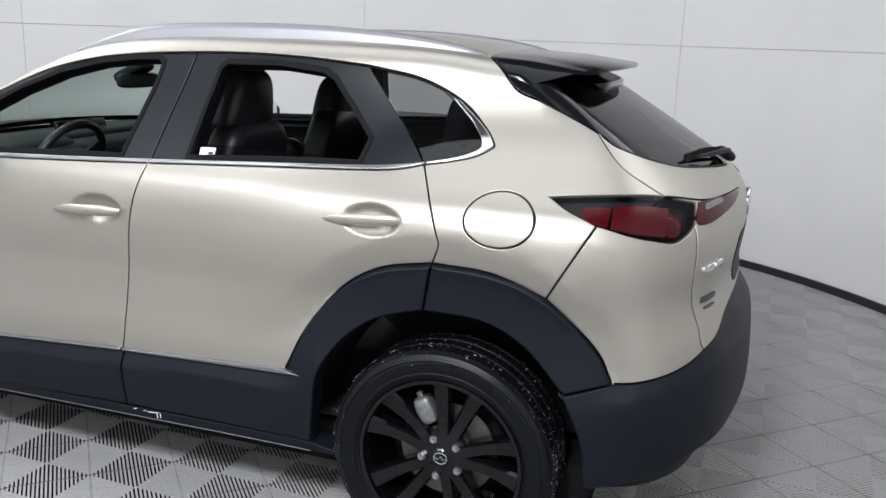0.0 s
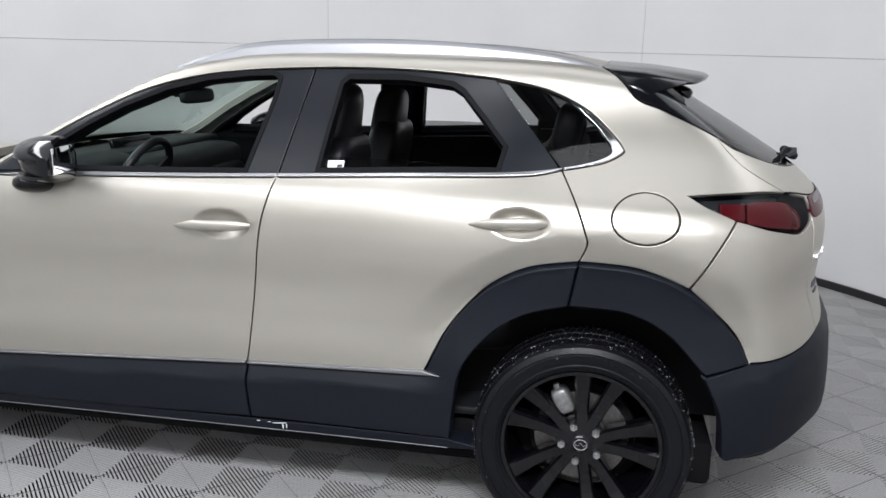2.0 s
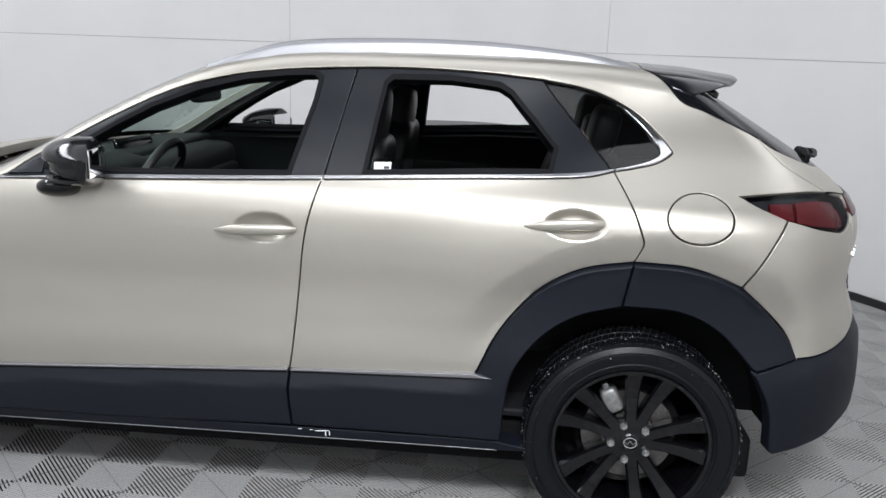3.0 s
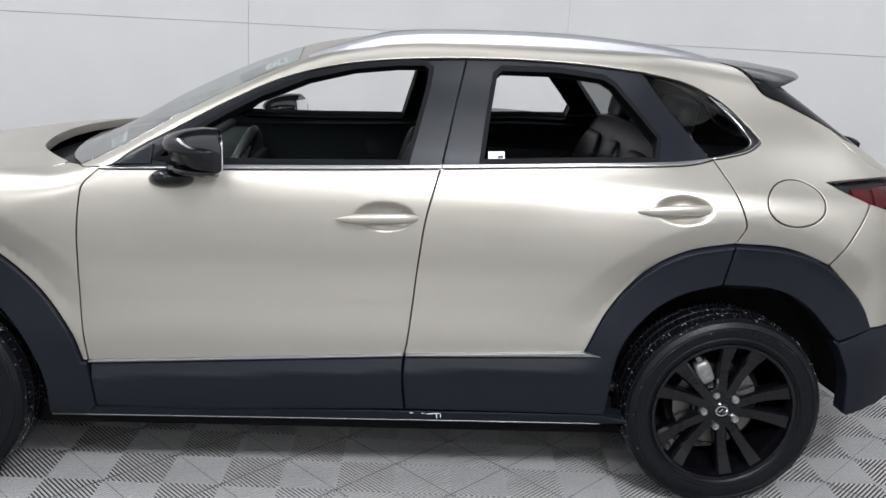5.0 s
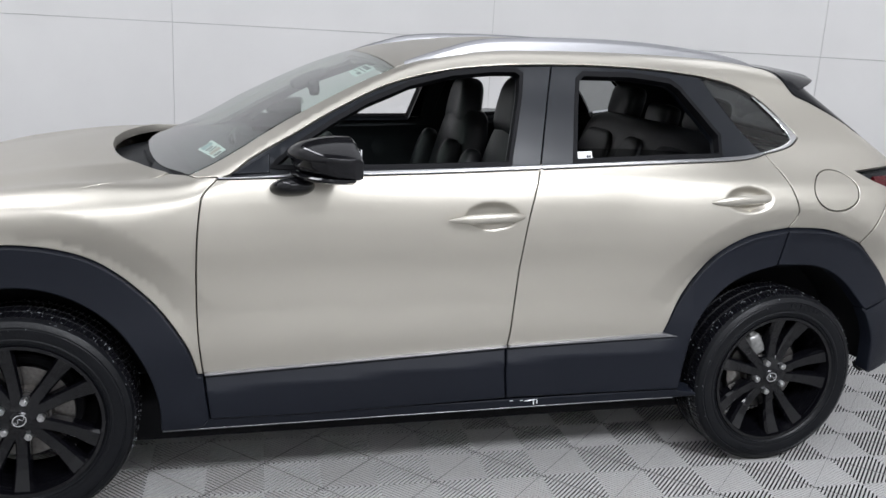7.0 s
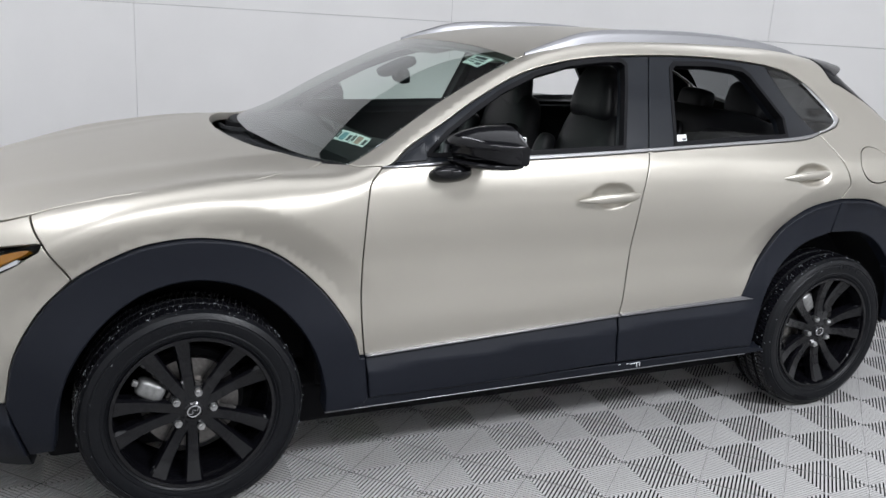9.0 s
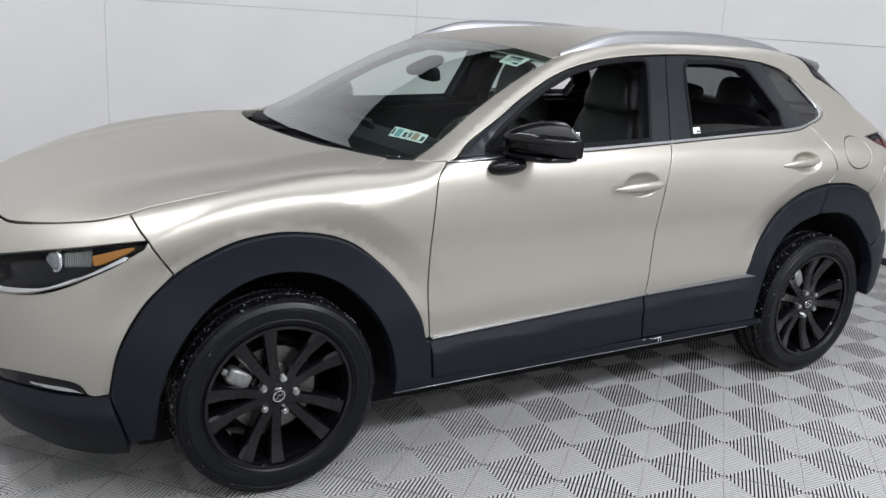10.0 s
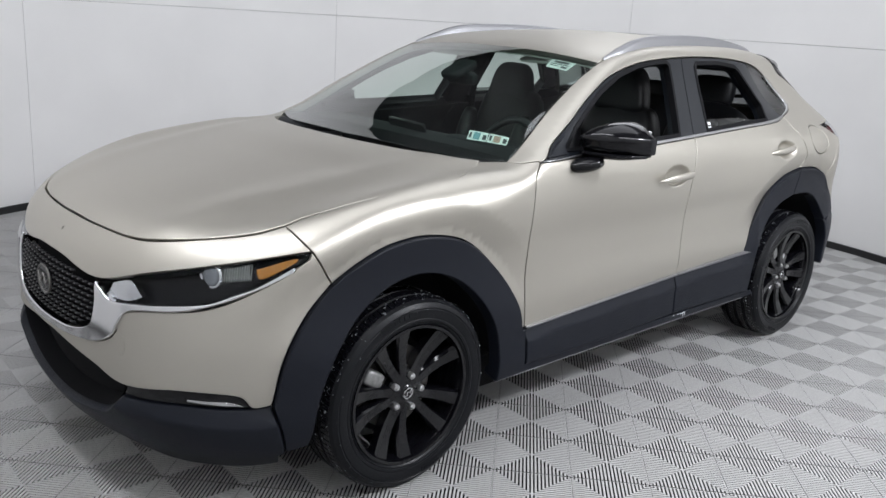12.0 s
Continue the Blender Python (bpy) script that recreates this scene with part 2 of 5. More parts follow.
def side(*pts):
    """A smooth line on the skin through places seen from the side (x, z)."""
    q = smooth(pts)
    x, z = q[:, 0], q[:, 1]
    lo, hi = np.full_like(x, 0.3), np.full_like(x, 1.1)
    for _ in range(24):
        m = (lo + hi) / 2
        ins = body(x, -m, z) < 0
        lo, hi = np.where(ins, m, lo), np.where(ins, hi, m)
    return to_uv(np.stack([x, -lo, z], -1))


def line(*pts):
    """A smooth line on the skin through places (x, y, z)."""
    return to_uv(smooth(pts))


def smooth(pts, n=6):
    p = np.array(pts, float)
    if len(p) < 3:
        return np.concatenate([p[:1] + (p[1:] - p[:1]) * k / n for k in range(n + 1)]) if len(p) == 2 else p
    e = np.concatenate([2 * p[:1] - p[1:2], p, 2 * p[-1:] - p[-2:-1]])
    out = []
    for i in range(1, len(e) - 2):
        a, b, c, d = e[i - 1], e[i], e[i + 1], e[i + 2]
        for t in np.arange(n) / n:
            out.append(0.5 * (2 * b + (c - a) * t + (2 * a - 5 * b + 4 * c - d) * t * t + (3 * b - a - 3 * c + d) * t ** 3))
    out.append(p[-1])
    return np.array(out)


def roof_z(xy):
    """The skin straight above (x, y)."""
    x, y = xy[..., 0], xy[..., 1]
    lo, hi = np.full_like(x, 0.55), np.full_like(x, 1.75)
    for _ in range(26):
        m = (lo + hi) / 2
        ins = body(x, y, m) < 0
        lo, hi = np.where(ins, m, lo), np.where(ins, hi, m)
    return np.stack([x, y, lo], -1)


def even(loop, step):
    """A closed line with its points at most one step apart."""
    out = []
    for a, b in zip(loop, np.roll(loop, -1, 0)):
        d = np.linalg.norm(b - a)
        if d < 1e-5:
            continue
        k = max(1, int(np.ceil(d / step)))
        out += [a + (b - a) * i / k for i in range(k)]
    out = np.array(out)
    keep = np.linalg.norm(out - np.roll(out, 1, 0), axis=1) > 4e-4
    return out[keep]


def inset(loop, d, fixed):
    """A closed line moved inwards (anticlockwise loops) by d."""
    a, b = loop - np.roll(loop, 1, 0), np.roll(loop, -1, 0) - loop
    na = np.stack([-a[:, 1], a[:, 0]], -1) / np.linalg.norm(a, axis=1, keepdims=True)
    nb = np.stack([-b[:, 1], b[:, 0]], -1) / np.linalg.norm(b, axis=1, keepdims=True)
    m = na + nb
    m /= np.maximum((m * m).sum(1, keepdims=True) / 2, 0.35)
    m[fixed, :] *= FIXED_WAY
    return loop + d * m


FIXED_WAY = np.array([0.0, 1.0])


def area(loop):
    x, y = loop[:, 0], loop[:, 1]
    return 0.5 * np.sum(x * np.roll(y, -1) - np.roll(x, -1) * y)


def within(pts, loop):
    x, y = pts[:, 0][:, None], pts[:, 1][:, None]
    x0, y0 = loop[:, 0][None], loop[:, 1][None]
    x1, y1 = np.roll(loop[:, 0], -1)[None], np.roll(loop[:, 1], -1)[None]
    cross = ((y0 > y) != (y1 > y)) & (x < (x1 - x0) * (y - y0) / np.where(y1 == y0, 1e-12, y1 - y0) + x0)
    return cross.sum(1) % 2 == 1


from mathutils.geometry import delaunay_2d_cdt


def part(name, data, mat, parent, label=""):
    if isinstance(data, bmesh.types.BMesh):
        me = bpy.data.meshes.new(name)
        data.to_mesh(me)
        data.free()
        data = me
    if mat and not data.materials:
        data.materials.append(mat)
    ob = new(name, data)
    ob.parent = parent
    return tagged(ob, label)


def mesh_from(name, verts, faces, mat=None, normals=None):
    me = bpy.data.meshes.new(name)
    me.from_pydata([tuple(v) for v in verts], [], [tuple(f) for f in faces])
    if mat:
        me.materials.append(mat)
    if normals is not None:
        me.polygons.foreach_set("use_smooth", [True] * len(me.polygons))
        me.normals_split_custom_set([tuple(n) for n in normals])
    me.update()
    return me


def tilted(p, n, dish):
    """The skin's normals where a sheet stands off it unevenly."""
    e = 0.004
    g = np.stack([(dish(p + e * k) - dish(p - e * k)) / (2 * e) for k in np.eye(3)], -1)
    g = g - n * (g * n).sum(1, keepdims=True)
    m = n - g
    return m / np.linalg.norm(m, axis=1, keepdims=True)


def skin_sheet(loops, top=False, out=0.0, gap=0.0016, bevel=0.0025, depth=0.02, step=0.03, dish=None, fine=()):
    """Vertices, faces and corner normals of a panel of the skin, bounded by loops: the outer one, then holes."""
    global FIXED_WAY
    lift = roof_z if top else skin
    FIXED_WAY = np.array([1.0, 0.0]) if top else np.array([0.0, 1.0])
    rings, inner = [], []
    for i, lp in enumerate(loops):
        lp = even(np.asarray(lp, float), step * 0.6)
        if (area(lp) > 0) != (i == 0):
            lp = lp[::-1]
        fixed = np.abs(lift(lp)[:, 1]) < 2e-3
        rings.append((inset(lp, gap, fixed), fixed))
        inner.append(inset(lp, gap + bevel, fixed))
    lo, hi = inner[0].min(0), inner[0].max(0)
    gx, gy = np.meshgrid(np.arange(lo[0], hi[0], step), np.arange(lo[1], hi[1], step))
    gx[1::2] += step / 2
    grid = np.stack([gx.ravel(), gy.ravel()], -1)
    grid = grid[within(grid, inner[0])]
    for h in inner[1:]:
        grid = grid[~within(grid, h)]
    for c, rad in fine:
        c = side(c, c)[0]
        grid = grid[((grid - c) ** 2).sum(1) > rad * rad]
        fx, fy = np.meshgrid(np.arange(-rad, rad, 0.0055), np.arange(-rad, rad, 0.0055))
        fx[1::2] += 0.00275
        g = np.stack([fx.ravel(), fy.ravel()], -1)
        grid = np.concatenate([grid, c + g[(g ** 2).sum(1) < rad * rad]])
    grid = grid[within(grid, inner[0])]
    rim_pts = np.concatenate(inner)
    if len(grid):
        near = np.array([np.min(np.sum((rim_pts - g) ** 2, 1)) for g in grid])
        grid = grid[near > (0.45 * step) ** 2]
    pts = np.concatenate([rim_pts, grid])
    edges, k = [], 0
    for lp in inner:
        n = len(lp)
        edges += [(k + i, k + (i + 1) % n) for i in range(n)]
        k += n
    vs, _, fs, ov, _, _ = delaunay_2d_cdt([Vector(p) for p in pts], edges, [], 0, 1e-7)
    vs = np.array([tuple(v) for v in vs])
    cen = np.array([vs[list(f)].mean(0) for f in fs])
    ok = within(cen, inner[0])
    for h in inner[1:]:
        ok &= ~within(cen, h)
    fs = [list(f) for f, o in zip(fs, ok) if o]
    where = {}
    for new_i, olds in enumerate(ov):
        for o in olds:
            where[o] = new_i
    P = lift(vs)
    N = normal(P)
    off = np.full(len(P), out)
    if dish is not None:
        off = off + dish(P)
        P0, N0 = P, N
        N = tilted(P0, N0, dish)
        P = P0 + N0 * off[:, None]
    else:
        P = P + N * off[:, None]
    verts, faces, cn = [tuple(p) for p in P], [], []
    for f in fs:
        a, b, c = (P[i] for i in f)
        if np.dot(np.cross(b - a, c - a), N[f].sum(0)) < 0:
            f = f[::-1]
        faces.append(f)
        cn += [N[i] for i in f]
    k = 0
    for (ring, fixed), lp in zip(rings, inner):
        n = len(lp)
        Q = lift(ring)
        NQ = normal(Q)
        ii = [where[k + i] for i in range(n)]
        o2 = np.full(n, out) + (dish(Q) if dish is not None else 0)
        Q1 = Q + NQ * (o2 - bevel)[:, None]
        Q2 = Q1 - NQ * depth
        outw = Q - P[ii]
        outw = outw - NQ * (outw * NQ).sum(1, keepdims=True)
        outw /= np.maximum(np.linalg.norm(outw, axis=1, keepdims=True), 1e-9)
        base = len(verts)
        verts += [tuple(q) for q in Q1] + [tuple(q) for q in Q2]
        for i in range(n):
            j = (i + 1) % n
            if fixed[i] and fixed[j]:
                continue
            for f, ns in (((ii[i], base + i, base + j, ii[j]), (N[ii[i]], outw[i], outw[j], N[ii[j]])),
                          ((base + i, base + n + i, base + n + j, base + j), (outw[i], outw[i], outw[j], outw[j]))):
                a, b, c, d = (np.array(verts[q]) for q in f)
                if np.dot(np.cross(c - a, d - b), sum(ns)) < 0:
                    f, ns = f[::-1], ns[::-1]
                faces.append(f)
                cn += list(ns)
        k += n
    return np.array(verts), faces, cn


def flip(data):
    """The same sheet on the car's other side."""
    v, f, n = data
    v2 = v * np.array([1, -1, 1])
    f2, n2, k = [], [], 0
    for g in f:
        f2.append(tuple(g)[::-1])
        n2 += [np.array(q) * (1, -1, 1) for q in n[k:k + len(g)][::-1]]
        k += len(g)
    return v2, f2, n2


def pair(name, loops, mat, parent, label="", **kw):
    """A panel on the near side and its like on the far one."""
    d = skin_sheet(loops, **kw)
    owners = parent if isinstance(parent, (tuple, list)) else (parent, parent)
    return [part(name, mesh_from(name, *e[:2], mat, e[2]), None, o, label) for e, o in zip((d, flip(d)), owners)]


def whole(name, loops, mat, parent, label="", **kw):
    """A panel that reaches the middle of the car, made whole."""
    v, f, n = skin_sheet(loops, **kw)
    mid = np.abs(v[:, 1]) < 2e-3
    v[mid, 1] = 0
    v2, f2, n2 = flip((v, f, n))
    remap = np.where(mid, np.arange(len(v)), np.arange(len(v)) + len(v))
    f2 = [tuple(int(remap[i]) for i in g) for g in f2]
    return part(name, mesh_from(name, np.concatenate([v, v2]), list(f) + f2, mat, list(n) + list(n2)), None, parent, label)


def loop(*lines):
    return np.concatenate(lines)



# ---- the booth ----
CX, CY, RAD, HIGH_WALL = 0.089, 0.439, 3.65, 4.0


def wall_run():
    """The wall's line in plan: a half round behind the car, straight sides, and a plain back behind the camera."""
    pts = [(CX + RAD * math.cos(a), CY + RAD * math.sin(a)) for a in np.radians(np.arange(-30, 181, 2.0))]
    return pts + [(CX - RAD, -6.0), (CX + RAD * math.cos(radians(14)) + 0.1, -6.0)]


def prism(outer, inner, z0, z1):
    n = len(outer)
    v = [(x, y, z0) for x, y in inner] + [(x, y, z1) for x, y in inner] + [(x, y, z0) for x, y in outer] + [(x, y, z1) for x, y in outer]
    f = []
    for i in range(n):
        j = (i + 1) % n
        f += [(i, n + i, n + j, j), (2 * n + j, 3 * n + j, 3 * n + i, 2 * n + i), (n + i, 3 * n + i, 3 * n + j, n + j), (j, 2 * n + j, 2 * n + i, i)]
    return v, f


def grown(pts, d):
    p = np.array(pts)
    c = np.array([CX, CY - 1.0])
    q = p - c
    return [tuple(c + a * (1 + d / np.linalg.norm(a))) for a in q]


RUN = wall_run()
wall = part("wall_round", mesh_from("wall_round", *prism(grown(RUN, 0.12), RUN, 0.0, HIGH_WALL), M_JOINT), None, None)
tagged(wall, "curved white panel wall with thin joints", "wall", kind="structure")
SEAMS = [-0.345 + 0.745 * k for k in range(6)]
JOINT_Z = 1.545


def wall_panel(a0, a1, z0, z1):
    """A slightly bowed board of the round wall, with a small gap on every side."""
    g = 0.0018
    n = 14
    v, f = [], []
    for k in range(n + 1):
        a = a0 + g / RAD + (a1 - a0 - 2 * g / RAD) * k / n
        for r, z in ((RAD, z0 + g), (RAD - 0.006, z0 + g + 0.001), (RAD - 0.006, z1 - g - 0.001), (RAD, z1 - g)):
            v.append((CX + r * math.cos(a), CY + r * math.sin(a), z))
    for k in range(n):
        f += [(4 * k + i, 4 * k + i + 1, 4 * k + i + 5, 4 * k + i + 4) for i in range(3)]
    f += [(0, 3, 2, 1), (4 * n, 4 * n + 1, 4 * n + 2, 4 * n + 3)]
    me = mesh_from("wall_panel", v, f, M_WALL)
    return smoothed(me, 20)


def straight_panel(p, q, z0, z1, mat):
    p, q = Vector((*p, 0)), Vector((*q, 0))
    d = (q - p).normalized()
    n = Vector((d.y, -d.x, 0))
    if n.dot(Vector((CX, -2, 0)) - p) < 0:
        n = -n
    v = [tuple(p + d * 0.003 + Vector((0, 0, z0)) + n * k) for k in (-0.01, 0.006)] + [tuple(q - d * 0.003 + Vector((0, 0, z0)) + n * k) for k in (-0.01, 0.006)]
    v += [(x, y, z1 - 0.003) for x, y, _ in v]
    f = [(1, 3, 7, 5), (0, 1, 5, 4), (3, 2, 6, 7), (4, 5, 7, 6), (0, 2, 3, 1), (2, 0, 4, 6)]
    return mesh_from("wall_panel", v, f, mat)


# the round part, then the sides and the back that close the booth
ENDS = [radians(-30)] + [a for a in SEAMS if radians(-30) < a < math.pi] + [math.pi]
floor_mesh = bpy.data.meshes.new("floor")
floor_mesh.from_pydata([(-7, -9, -0.018), (7, -9, -0.018), (7, 7, -0.018), (-7, 7, -0.018)], [], [(0, 1, 2, 3)])
floor = tagged(part("floor", floor_mesh, M_SUB_SHADE, None), "dark floor under grey ribbed plastic tiles", "floor", kind="structure")
ceil_mesh = bpy.data.meshes.new("ceiling")
ceil_mesh.from_pydata([(-7, -9, 4.6), (7, -9, 4.6), (7, 7, 4.6), (-7, 7, 4.6)], [], [(3, 2, 1, 0)])
ceiling = tagged(part("ceiling", ceil_mesh, M_CEIL, None), "dark ceiling high over the booth", "ceiling", kind="structure")

hall_mesh = bpy.data.meshes.new("hall_wall")
hall_mesh.from_pydata([(x, y, z) for z in (0, 4.6) for x, y in ((-7, -9), (7, -9), (7, 7), (-7, 7))], [], [(0, 4, 5, 1), (1, 5, 6, 2), (2, 6, 7, 3), (3, 7, 4, 0)])
hall = tagged(part("hall_wall", hall_mesh, M_CEIL, None), "plain dark wall of the hall round the booth", "wall", kind="structure")

# ---- tools for meshes ----
def smoothed(me, angle=35):
    me.polygons.foreach_set("use_smooth", [True] * len(me.polygons))
    bm = bmesh.new()
    bm.from_mesh(me)
    bmesh.ops.recalc_face_normals(bm, faces=bm.faces)
    for e in bm.edges:
        e.smooth = len(e.link_faces) == 2 and e.calc_face_angle(0) < radians(angle)
    bm.to_mesh(me)
    bm.free()
    return me


def block(w, d, h, m=None, bevel=0.005, segments=2, mat=None, name="block"):
    """A box with rounded edges, its middle at the pose m."""
    bm = bmesh.new()
    bmesh.ops.create_cube(bm, size=1.0, matrix=Matrix.Diagonal((w, d, h, 1)))
    if bevel:
        bmesh.ops.bevel(bm, geom=bm.edges[:], offset=bevel, segments=segments, affect="EDGES", profile=0.5)
    if m is not None:
        bmesh.ops.transform(bm, matrix=m, verts=bm.verts)
    me = bpy.data.meshes.new(name)
    bm.to_mesh(me)
    bm.free()
    return smoothed(me, 50)


def egg(a, b, c, e1=0.6, e2=0.6, m=None, bend=None, nu=28, nv=16, name="egg"):
    """A rounded box or egg, its roundness set by e1 and e2; bend moves its vertices."""
    def pw(v, e):
        return math.copysign(abs(v) ** e, v)
    v, f = [], []
    for i in range(nv + 1):
        t = -math.pi / 2 + math.pi * i / nv
        for k in range(nu):
            p = 2 * math.pi * k / nu
            q = Vector((a * pw(math.cos(t), e1) * pw(math.cos(p), e2), b * pw(math.cos(t), e1) * pw(math.sin(p), e2), c * pw(math.sin(t), e1)))
            if bend:
                q = Vector(bend(q))
            v.append(m @ q if m is not None else q)
    for i in range(nv):
        for k in range(nu):
            f.append((i * nu + k, i * nu + (k + 1) % nu, (i + 1) * nu + (k + 1) % nu, (i + 1) * nu + k))
    me = mesh_from(name, v, f)
    bm = bmesh.new()
    bm.from_mesh(me)
    bmesh.ops.remove_doubles(bm, verts=bm.verts, dist=1e-5)
    bm.to_mesh(me)
    bm.free()
    return smoothed(me, 60)


def sweep(path, section, closed_path=False, scale=None, up=(0, 0, 1), name="sweep", angle=40):
    """A closed section (a, b) drawn along a path; a lies sideways, b upwards."""
    p = [Vector(q) for q in path]
    n, m = len(p), len(section)
    v, f = [], []
    for i in range(n):
        if closed_path:
            t = (p[(i + 1) % n] - p[i - 1]).normalized()
        else:
            t = (p[min(i + 1, n - 1)] - p[max(i - 1, 0)]).normalized()
        s_ = t.cross(Vector(up)).normalized()
        u_ = s_.cross(t)
        k = scale[i] if scale else 1
        v += [tuple(p[i] + s_ * a * k + u_ * b * k) for a, b in section]
    for i in range(n if closed_path else n - 1):
        for j in range(m):
            a, b = i * m, ((i + 1) % n) * m
            f.append((a + j, a + (j + 1) % m, b + (j + 1) % m, b + j))
    if not closed_path:
        f += [tuple(range(m))[::-1], tuple((n - 1) * m + j for j in range(m))]
    return smoothed(mesh_from(name, v, f), angle)


def ring_section(r, n=10, flat=1.0):
    return [(r * math.cos(2 * math.pi * k / n), flat * r * math.sin(2 * math.pi * k / n)) for k in range(n)]


def spline(*pts, n=8):
    return [tuple(q) for q in smooth(pts, n)]


def joined(meshes, name="joined"):
    """Several meshes as one."""
    bm = bmesh.new()
    for me in meshes:
        bm.from_mesh(me)
    me = bpy.data.meshes.new(name)
    bm.to_mesh(me)
    bm.free()
    return smoothed(me, 40)


BASEBOARD_H = 0.05
for a0, a1 in zip(ENDS[:-1], ENDS[1:]):
    for z0, z1 in ((0.0, JOINT_Z), (JOINT_Z, HIGH_WALL)):
        part("wall_panel", wall_panel(a0, a1, z0, z1), None, wall)
N_ROUND = len(RUN) - 2
for p, q in ((RUN[N_ROUND - 1], RUN[N_ROUND]), (RUN[N_ROUND], RUN[N_ROUND + 1]), (RUN[N_ROUND + 1], RUN[0])):
    for k in range(2):
        a, b = ([p[i] + (q[i] - p[i]) * t for i in (0, 1)] for t in (k / 2, (k + 1) / 2))
        for z0, z1 in ((0.0, JOINT_Z), (JOINT_Z, HIGH_WALL)):
            part("wall_panel", straight_panel(a, b, z0, z1, M_BACK), None, wall)
shrunk = [(CX + (RAD - 0.020) * math.cos(a), CY + (RAD - 0.020) * math.sin(a), 0.0) for a in np.radians(np.arange(-30, 181, 2.0))]
base = part("baseboard", sweep(shrunk, [(-0.016, -0.01), (0.008, -0.01), (0.008, BASEBOARD_H - 0.006), (0.003, BASEBOARD_H), (-0.016, BASEBOARD_H)], name="baseboard"), M_BASE, None)
tagged(base, "low black rubber strip along the curved wall", "baseboard", kind="structure")

# ---- the car ----
car = tagged(new("compact_crossover"), "beige metallic crossover with black cladding parked on ribbed tiles", "car")

# shared lines of the body
HOOD_FRONT = [(-2.10, 0, 0.877), (-2.097, -0.14, 0.877), (-2.074, -0.35, 0.877), (-2.037, -0.476, 0.885), (-1.942, -0.613, 0.911), (-1.835, -0.71, 0.934), (-1.751, -0.748, 0.958)]
HOOD_SIDE = [(-1.751, -0.748, 0.958), (-1.679, -0.755, 0.980), (-1.55, -0.786, 1.014), (-1.37, -0.810, 1.045), (-1.17, -0.824, 1.064), (-1.09, -0.806, 1.070), (-0.98, -0.745, 1.079), (-0.880, -0.685, 1.087)]
BUMP_SEAM = [(-1.751, -0.748, 0.958), (-1.738, -0.808, 0.924), (-1.722, -0.845, 0.897), (-1.706, -0.860, 0.868), (-1.657, -0.874, 0.795)]
DOOR_FRONT = [(-0.734, 1.097), (-0.774, 1.055), (-0.785, 1.014), (-0.796, 0.90), (-0.80, 0.743), (-0.796, 0.60), (-0.783, 0.478)]
B_LINE = [(0.40, 1.477), (0.362, 1.31), (0.326, 1.148), (0.313, 1.11), (0.28, 0.98), (0.262, 0.83), (0.250, 0.70), (0.238, 0.58), (0.229, 0.526)]
B_LOW = [(0.229, 0.526), (0.226, 0.44), (0.238, 0.335)]
C_LINE = [(0.991, 1.459), (1.10, 1.33), (1.219, 1.196), (1.272, 1.104), (1.305, 1.02), (1.310, 0.995), (1.302, 0.97), (1.288, 0.938)]
C_LOW = [(1.288, 0.938), (1.264, 0.797)]
BELT = [(-0.734, 1.097), (-0.365, 1.110), (0.0, 1.123), (0.326, 1.137), (0.775, 1.159), (1.05, 1.172), (1.15, 1.181), (1.219, 1.196)]
CLAD_TOP = [(-0.800, 0.478), (-0.359, 0.498), (0.229, 0.526), (0.824, 0.549)]
ARCH_F = [(-1.845, 0.431), (-1.815, 0.575), (-1.745, 0.70), (-1.657, 0.790), (-1.56, 0.845), (-1.44, 0.888), (-1.28, 0.897), (-1.10, 0.852), (-0.943, 0.728), (-0.838, 0.585), (-0.80, 0.478)]
ARCH_F_IN = [(-1.722, 0.275), (-1.705, 0.42), (-1.66, 0.55), (-1.57, 0.665), (-1.45, 0.745), (-1.31, 0.770), (-1.17, 0.735), (-1.05, 0.65), (-0.965, 0.53), (-0.922, 0.40), (-0.915, 0.295)]
ARCH_R = [(0.824, 0.549), (0.895, 0.695), (1.006, 0.828), (1.13, 0.905), (1.288, 0.938), (1.462, 0.928), (1.612, 0.876), (1.748, 0.752), (1.802, 0.657)]
ARCH_R_IN = [(0.915, 0.33), (0.925, 0.45), (0.946, 0.57), (1.03, 0.685), (1.135, 0.757), (1.264, 0.797), (1.437, 0.788), (1.56, 0.73), (1.665, 0.625), (1.728, 0.49), (1.745, 0.355)]
DLO_TOP = [(-0.734, 1.097), (-0.69, 1.115), (-0.627, 1.162), (-0.49, 1.237), (-0.369, 1.306), (-0.188, 1.391), (0.0, 1.440), (0.191, 1.464), (0.40, 1.477), (0.593, 1.481), (0.80, 1.475), (0.991, 1.459)]
DLO_REAR = [(0.991, 1.459), (1.147, 1.430), (1.275, 1.374), (1.36, 1.305), (1.398, 1.262), (1.396, 1.246), (1.35, 1.222), (1.28, 1.206), (1.219, 1.196)]
GLASS_SIDE = [(-0.820, -0.760), (-0.60, -0.698), (-0.36, -0.645), (-0.148, -0.612)]
HEADER = [(-0.148, -0.612), (-0.160, -0.42), (-0.175, -0.2), (-0.185, 0.0)]
ROOF_EDGE = [(-0.148, -0.612), (0.2, -0.582), (0.6, -0.552), (1.0, -0.515), (1.318, -0.46)]
ROOF_REAR = [(1.318, -0.46), (1.335, -0.25), (1.34, 0.0)]
GATE_SIDE = [(1.318, -0.46), (1.34, -0.54), (1.413, -0.593), (1.508, -0.601), (1.593, -0.606), (1.679, -0.611)]
